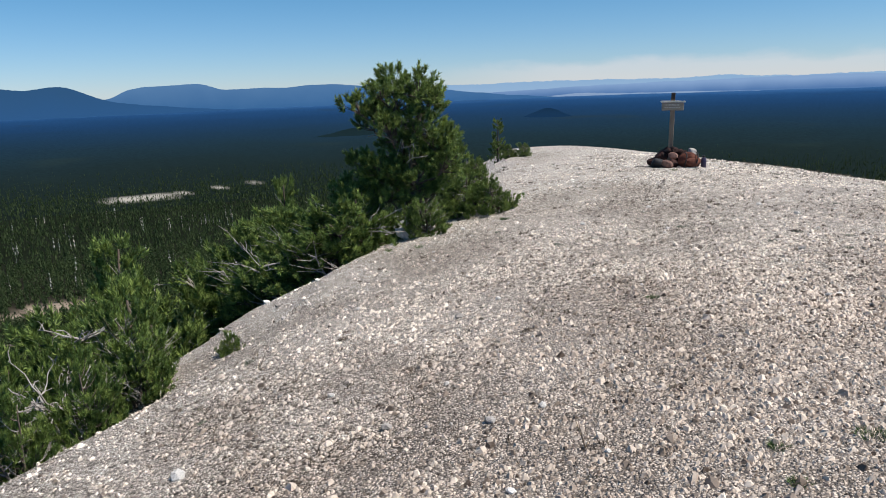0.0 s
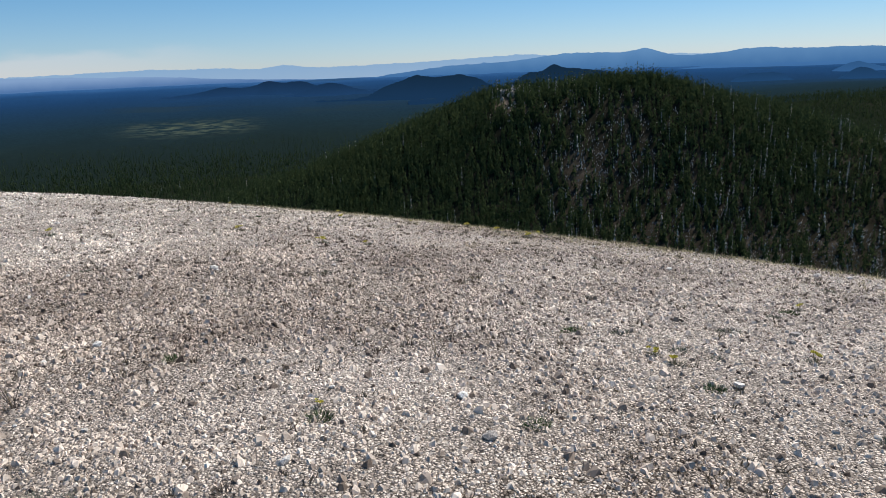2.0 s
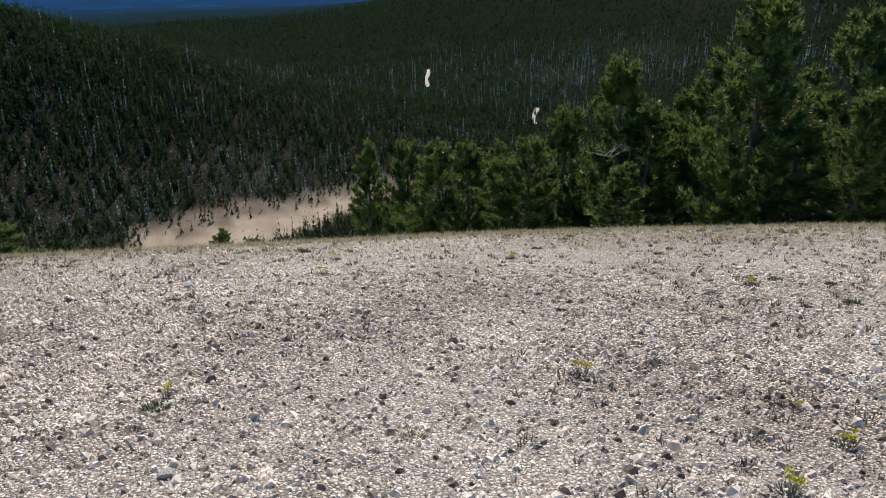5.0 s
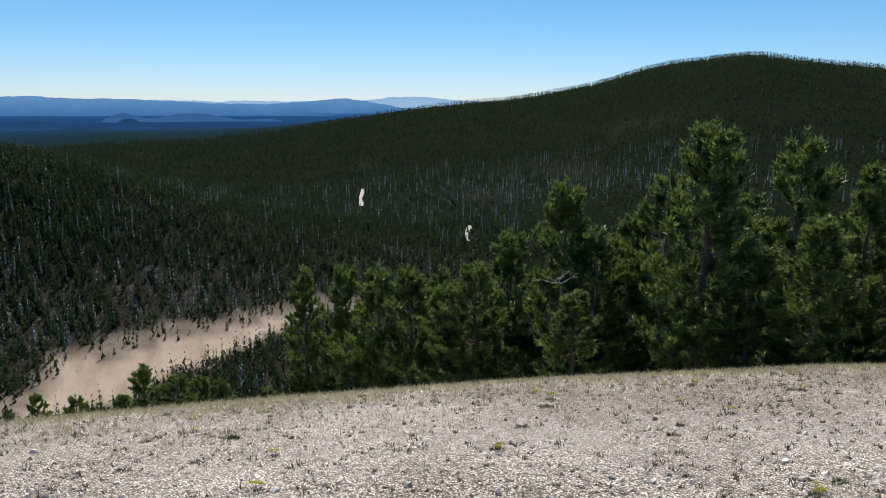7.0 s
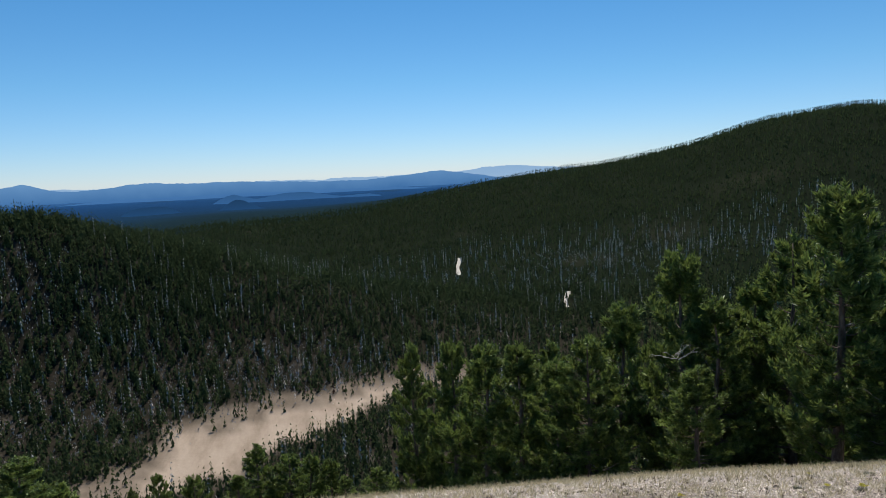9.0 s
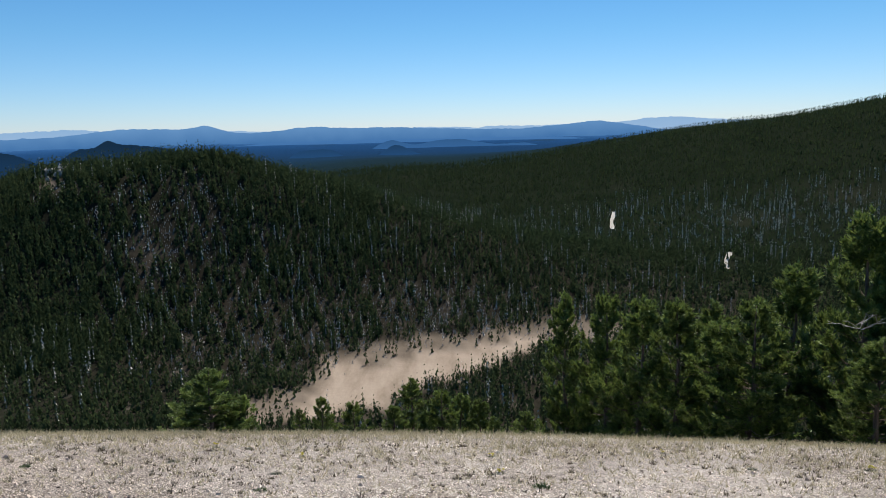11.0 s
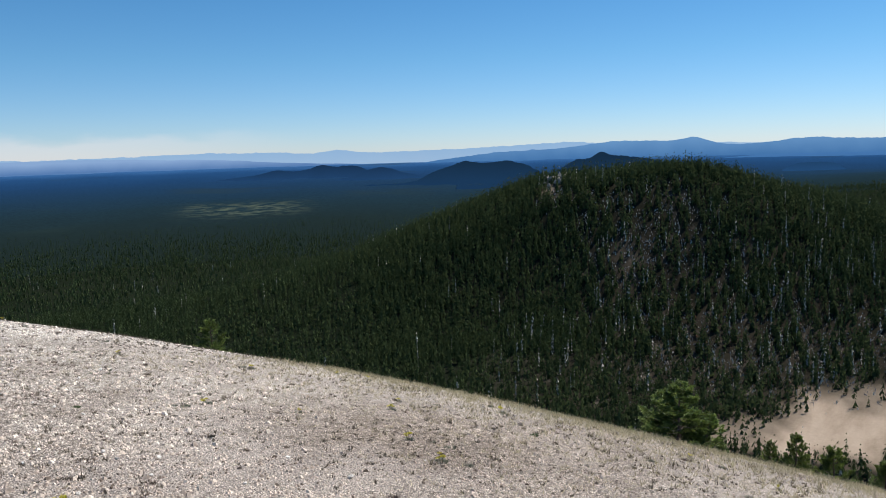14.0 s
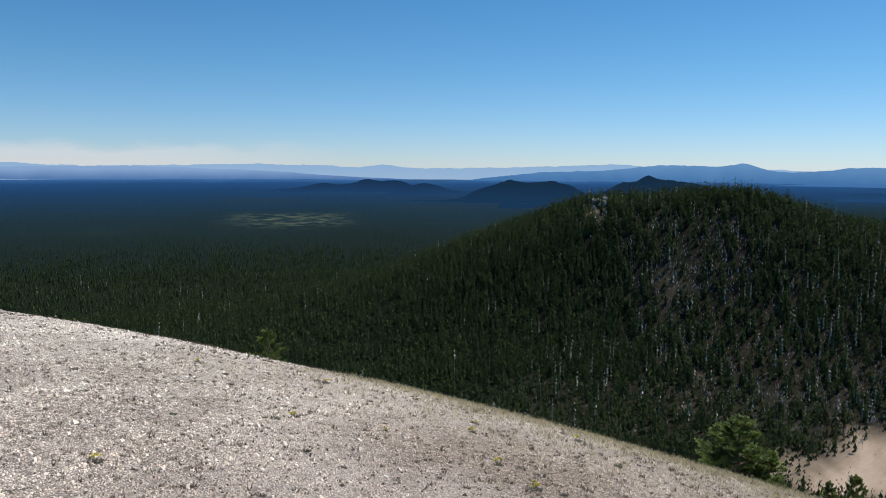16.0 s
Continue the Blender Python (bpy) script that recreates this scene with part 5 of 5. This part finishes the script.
M = Mat("pumice_block", 0.95, 0.1)
M.color(M.mix(M.ramp(M.noise(45, 4, vec=M.local()), (0.4, (0, 0, 0)), (0.7, (0.5, 0.5, 0.5))), M.ramp(M.rand(), (0.0, (0.25, 0.23, 0.21)), (0.3, (0.55, 0.52, 0.49)), (1.0, (0.88, 0.86, 0.82))), (0.35, 0.31, 0.29)))
M.bump(M.noise(120, 4, vec=M.local()), 0.6, 0.004)
BLOCK = M.m


def chips(x, y, s, rng, full):
    """Angular chips sunk in the ground: low broken wedges, the larger ones with a cut top."""
    m = len(x)
    nb, nt = (5, 3) if full else (3, 1)
    th = np.linspace(0, 2 * np.pi, nb, endpoint=False)[None] + rng.uniform(-0.45, 0.45, (m, nb)) + rng.uniform(0, 6.28, (m, 1))
    rb = s[:, None] * rng.uniform(0.75, 1.3, (m, nb))
    squash, turn = rng.uniform(0.6, 1.0, (m, 1)), rng.uniform(0, 6.28, (m, 1))

    def lay(r, t, z):
        u, w = r * np.cos(t), r * np.sin(t) * squash
        return np.stack([u * np.cos(turn) - w * np.sin(turn), u * np.sin(turn) + w * np.cos(turn), z], -1)

    low = lay(rb, th, np.full((m, nb), -0.1) * s[:, None])
    tt = np.linspace(0, 2 * np.pi, nt, endpoint=False)[None] + rng.uniform(0, 6.28, (m, 1)) + np.zeros((m, nt))
    top = lay(s[:, None] * rng.uniform(0.25, 0.75, (m, nt)), tt, s[:, None] * rng.uniform(0.45, 0.95, (m, nt)))
    v = np.concatenate([low, top], 1) + np.stack([x, y, height(x, y)], -1)[:, None]
    if full:
        # three top corners, each nearest base corner joined by a fan
        k0 = np.floor(((tt[:, :1] - th[:, :1]) % (2 * np.pi)) / (2 * np.pi) * nb).astype(int)
        idx = (k0 + np.arange(nb)[None]) % nb
        o = (nb + nt) * np.arange(m)[:, None]
        t0, t1, t2 = o + nb, o + nb + 1, o + nb + 2
        b0, b1, b2, b3, b4 = (o + idx[:, q : q + 1] for q in range(5))
        f = [(t0, t1, t2), (b0, b1, t0), (b1, b2, t1), (b1, t1, t0), (b2, b3, t1), (b3, t2, t1), (b3, b4, t2), (b4, b0, t0), (b4, t0, t2)]
        f = np.concatenate([np.concatenate(q, 1) for q in f])
    else:
        o = 4 * np.arange(m)[:, None]
        f = np.concatenate([o + np.array([[0, 1, 3]]), o + np.array([[1, 2, 3]]), o + np.array([[2, 0, 3]])])
    return v.reshape(-1, 3), f


def pebbles(n, seed):
    """Loose chips, thickest on the stretch that is walked, joined in one mesh."""
    rng = np.random.default_rng(seed)
    x, y = [], []
    for share, cx, cy, sx, sy in ((0.34, 1.6, 3.8, 1.9, 1.7), (0.28, 4.7, 0.8, 1.5, 2.2), (0.38, 4.3, 5.5, 3.0, 5.2)):
        m = int(n * share)
        x.append(rng.normal(cx, sx, m)), y.append(rng.normal(cy, sy, m))
    x, y = np.concatenate(x), np.concatenate(y)
    keep = (wave(x, y, 0.35, 21) + wave(x, y, 1.1, 23) + rng.uniform(-1.3, 1.6, len(x)) > -0.3) & (x > -3.2 + 0.22 * np.maximum(0, y - 5))
    x, y = x[keep], y[keep]
    s = np.clip(np.exp(rng.normal(math.log(0.0078), 0.45, len(x))), 0.0045, 0.030)
    large = s > 0.0105
    v1, f1 = chips(x[large], y[large], s[large], rng, True)
    v2, f2 = chips(x[~large], y[~large], s[~large] * 1.15, rng, False)
    ob = new("pumice_chips", mesh_from("pumice_chips", np.concatenate([v1, v2]), np.concatenate([f1, f2 + len(v1)]), [PEBBLE]))
    tagged(ob, "loose pale angular pumice chips strewn over the summit", "gravel", kind="stuff")


pebbles(270000, 91)

# larger loose stones, each its own piece of the ground
shapes = []
for k in range(6):
    bm = stone_mesh(1.0, 0.85, 0.6, 300 + k, 1, 0.25)
    me = bpy.data.meshes.new("stone")
    bm.to_mesh(me)
    bm.free()
    me.materials.append(BLOCK)
    shapes.append(me)
rng = np.random.default_rng(95)
for k in range(290):
    x, y = rng.uniform(-2.0, 7.5), rng.uniform(-3, 9)
    if x < -2.2 + 0.22 * max(0, y - 5) + 0.4 or (abs(x - 2) < 2.6 and -0.6 < y < 1.2):
        continue
    s = min(0.05, math.exp(rng.normal(math.log(0.018), 0.35)))
    ob = new("stone", shapes[k % 6])
    ob.parent = ground
    ob.matrix_basis = pose(x, y, float(height(x, y)) + s * 0.25, rng.uniform(-25, 25), rng.uniform(-25, 25), rng.uniform(0, 360)) @ Matrix.Scale(s, 4)
for x, y, s in ((3.88, 0.73, 0.03), (-0.8, 9.05, 0.16), (-0.5, 9.2, 0.11), (-2.0, 7.25, 0.045), (-2.35, 6.75, 0.04), (-1.75, 6.5, 0.035), (-2.2, 6.2, 0.03), (-2.3, 7.9, 0.05), (-1.75, 8.1, 0.04), (-2.6, 7.2, 0.035)):
    ob = new("stone", shapes[2])
    ob.parent = ground
    ob.matrix_basis = pose(x, y, float(height(x, y)) + s * 0.4, 10, 5, 40) @ Matrix.Scale(s, 4)
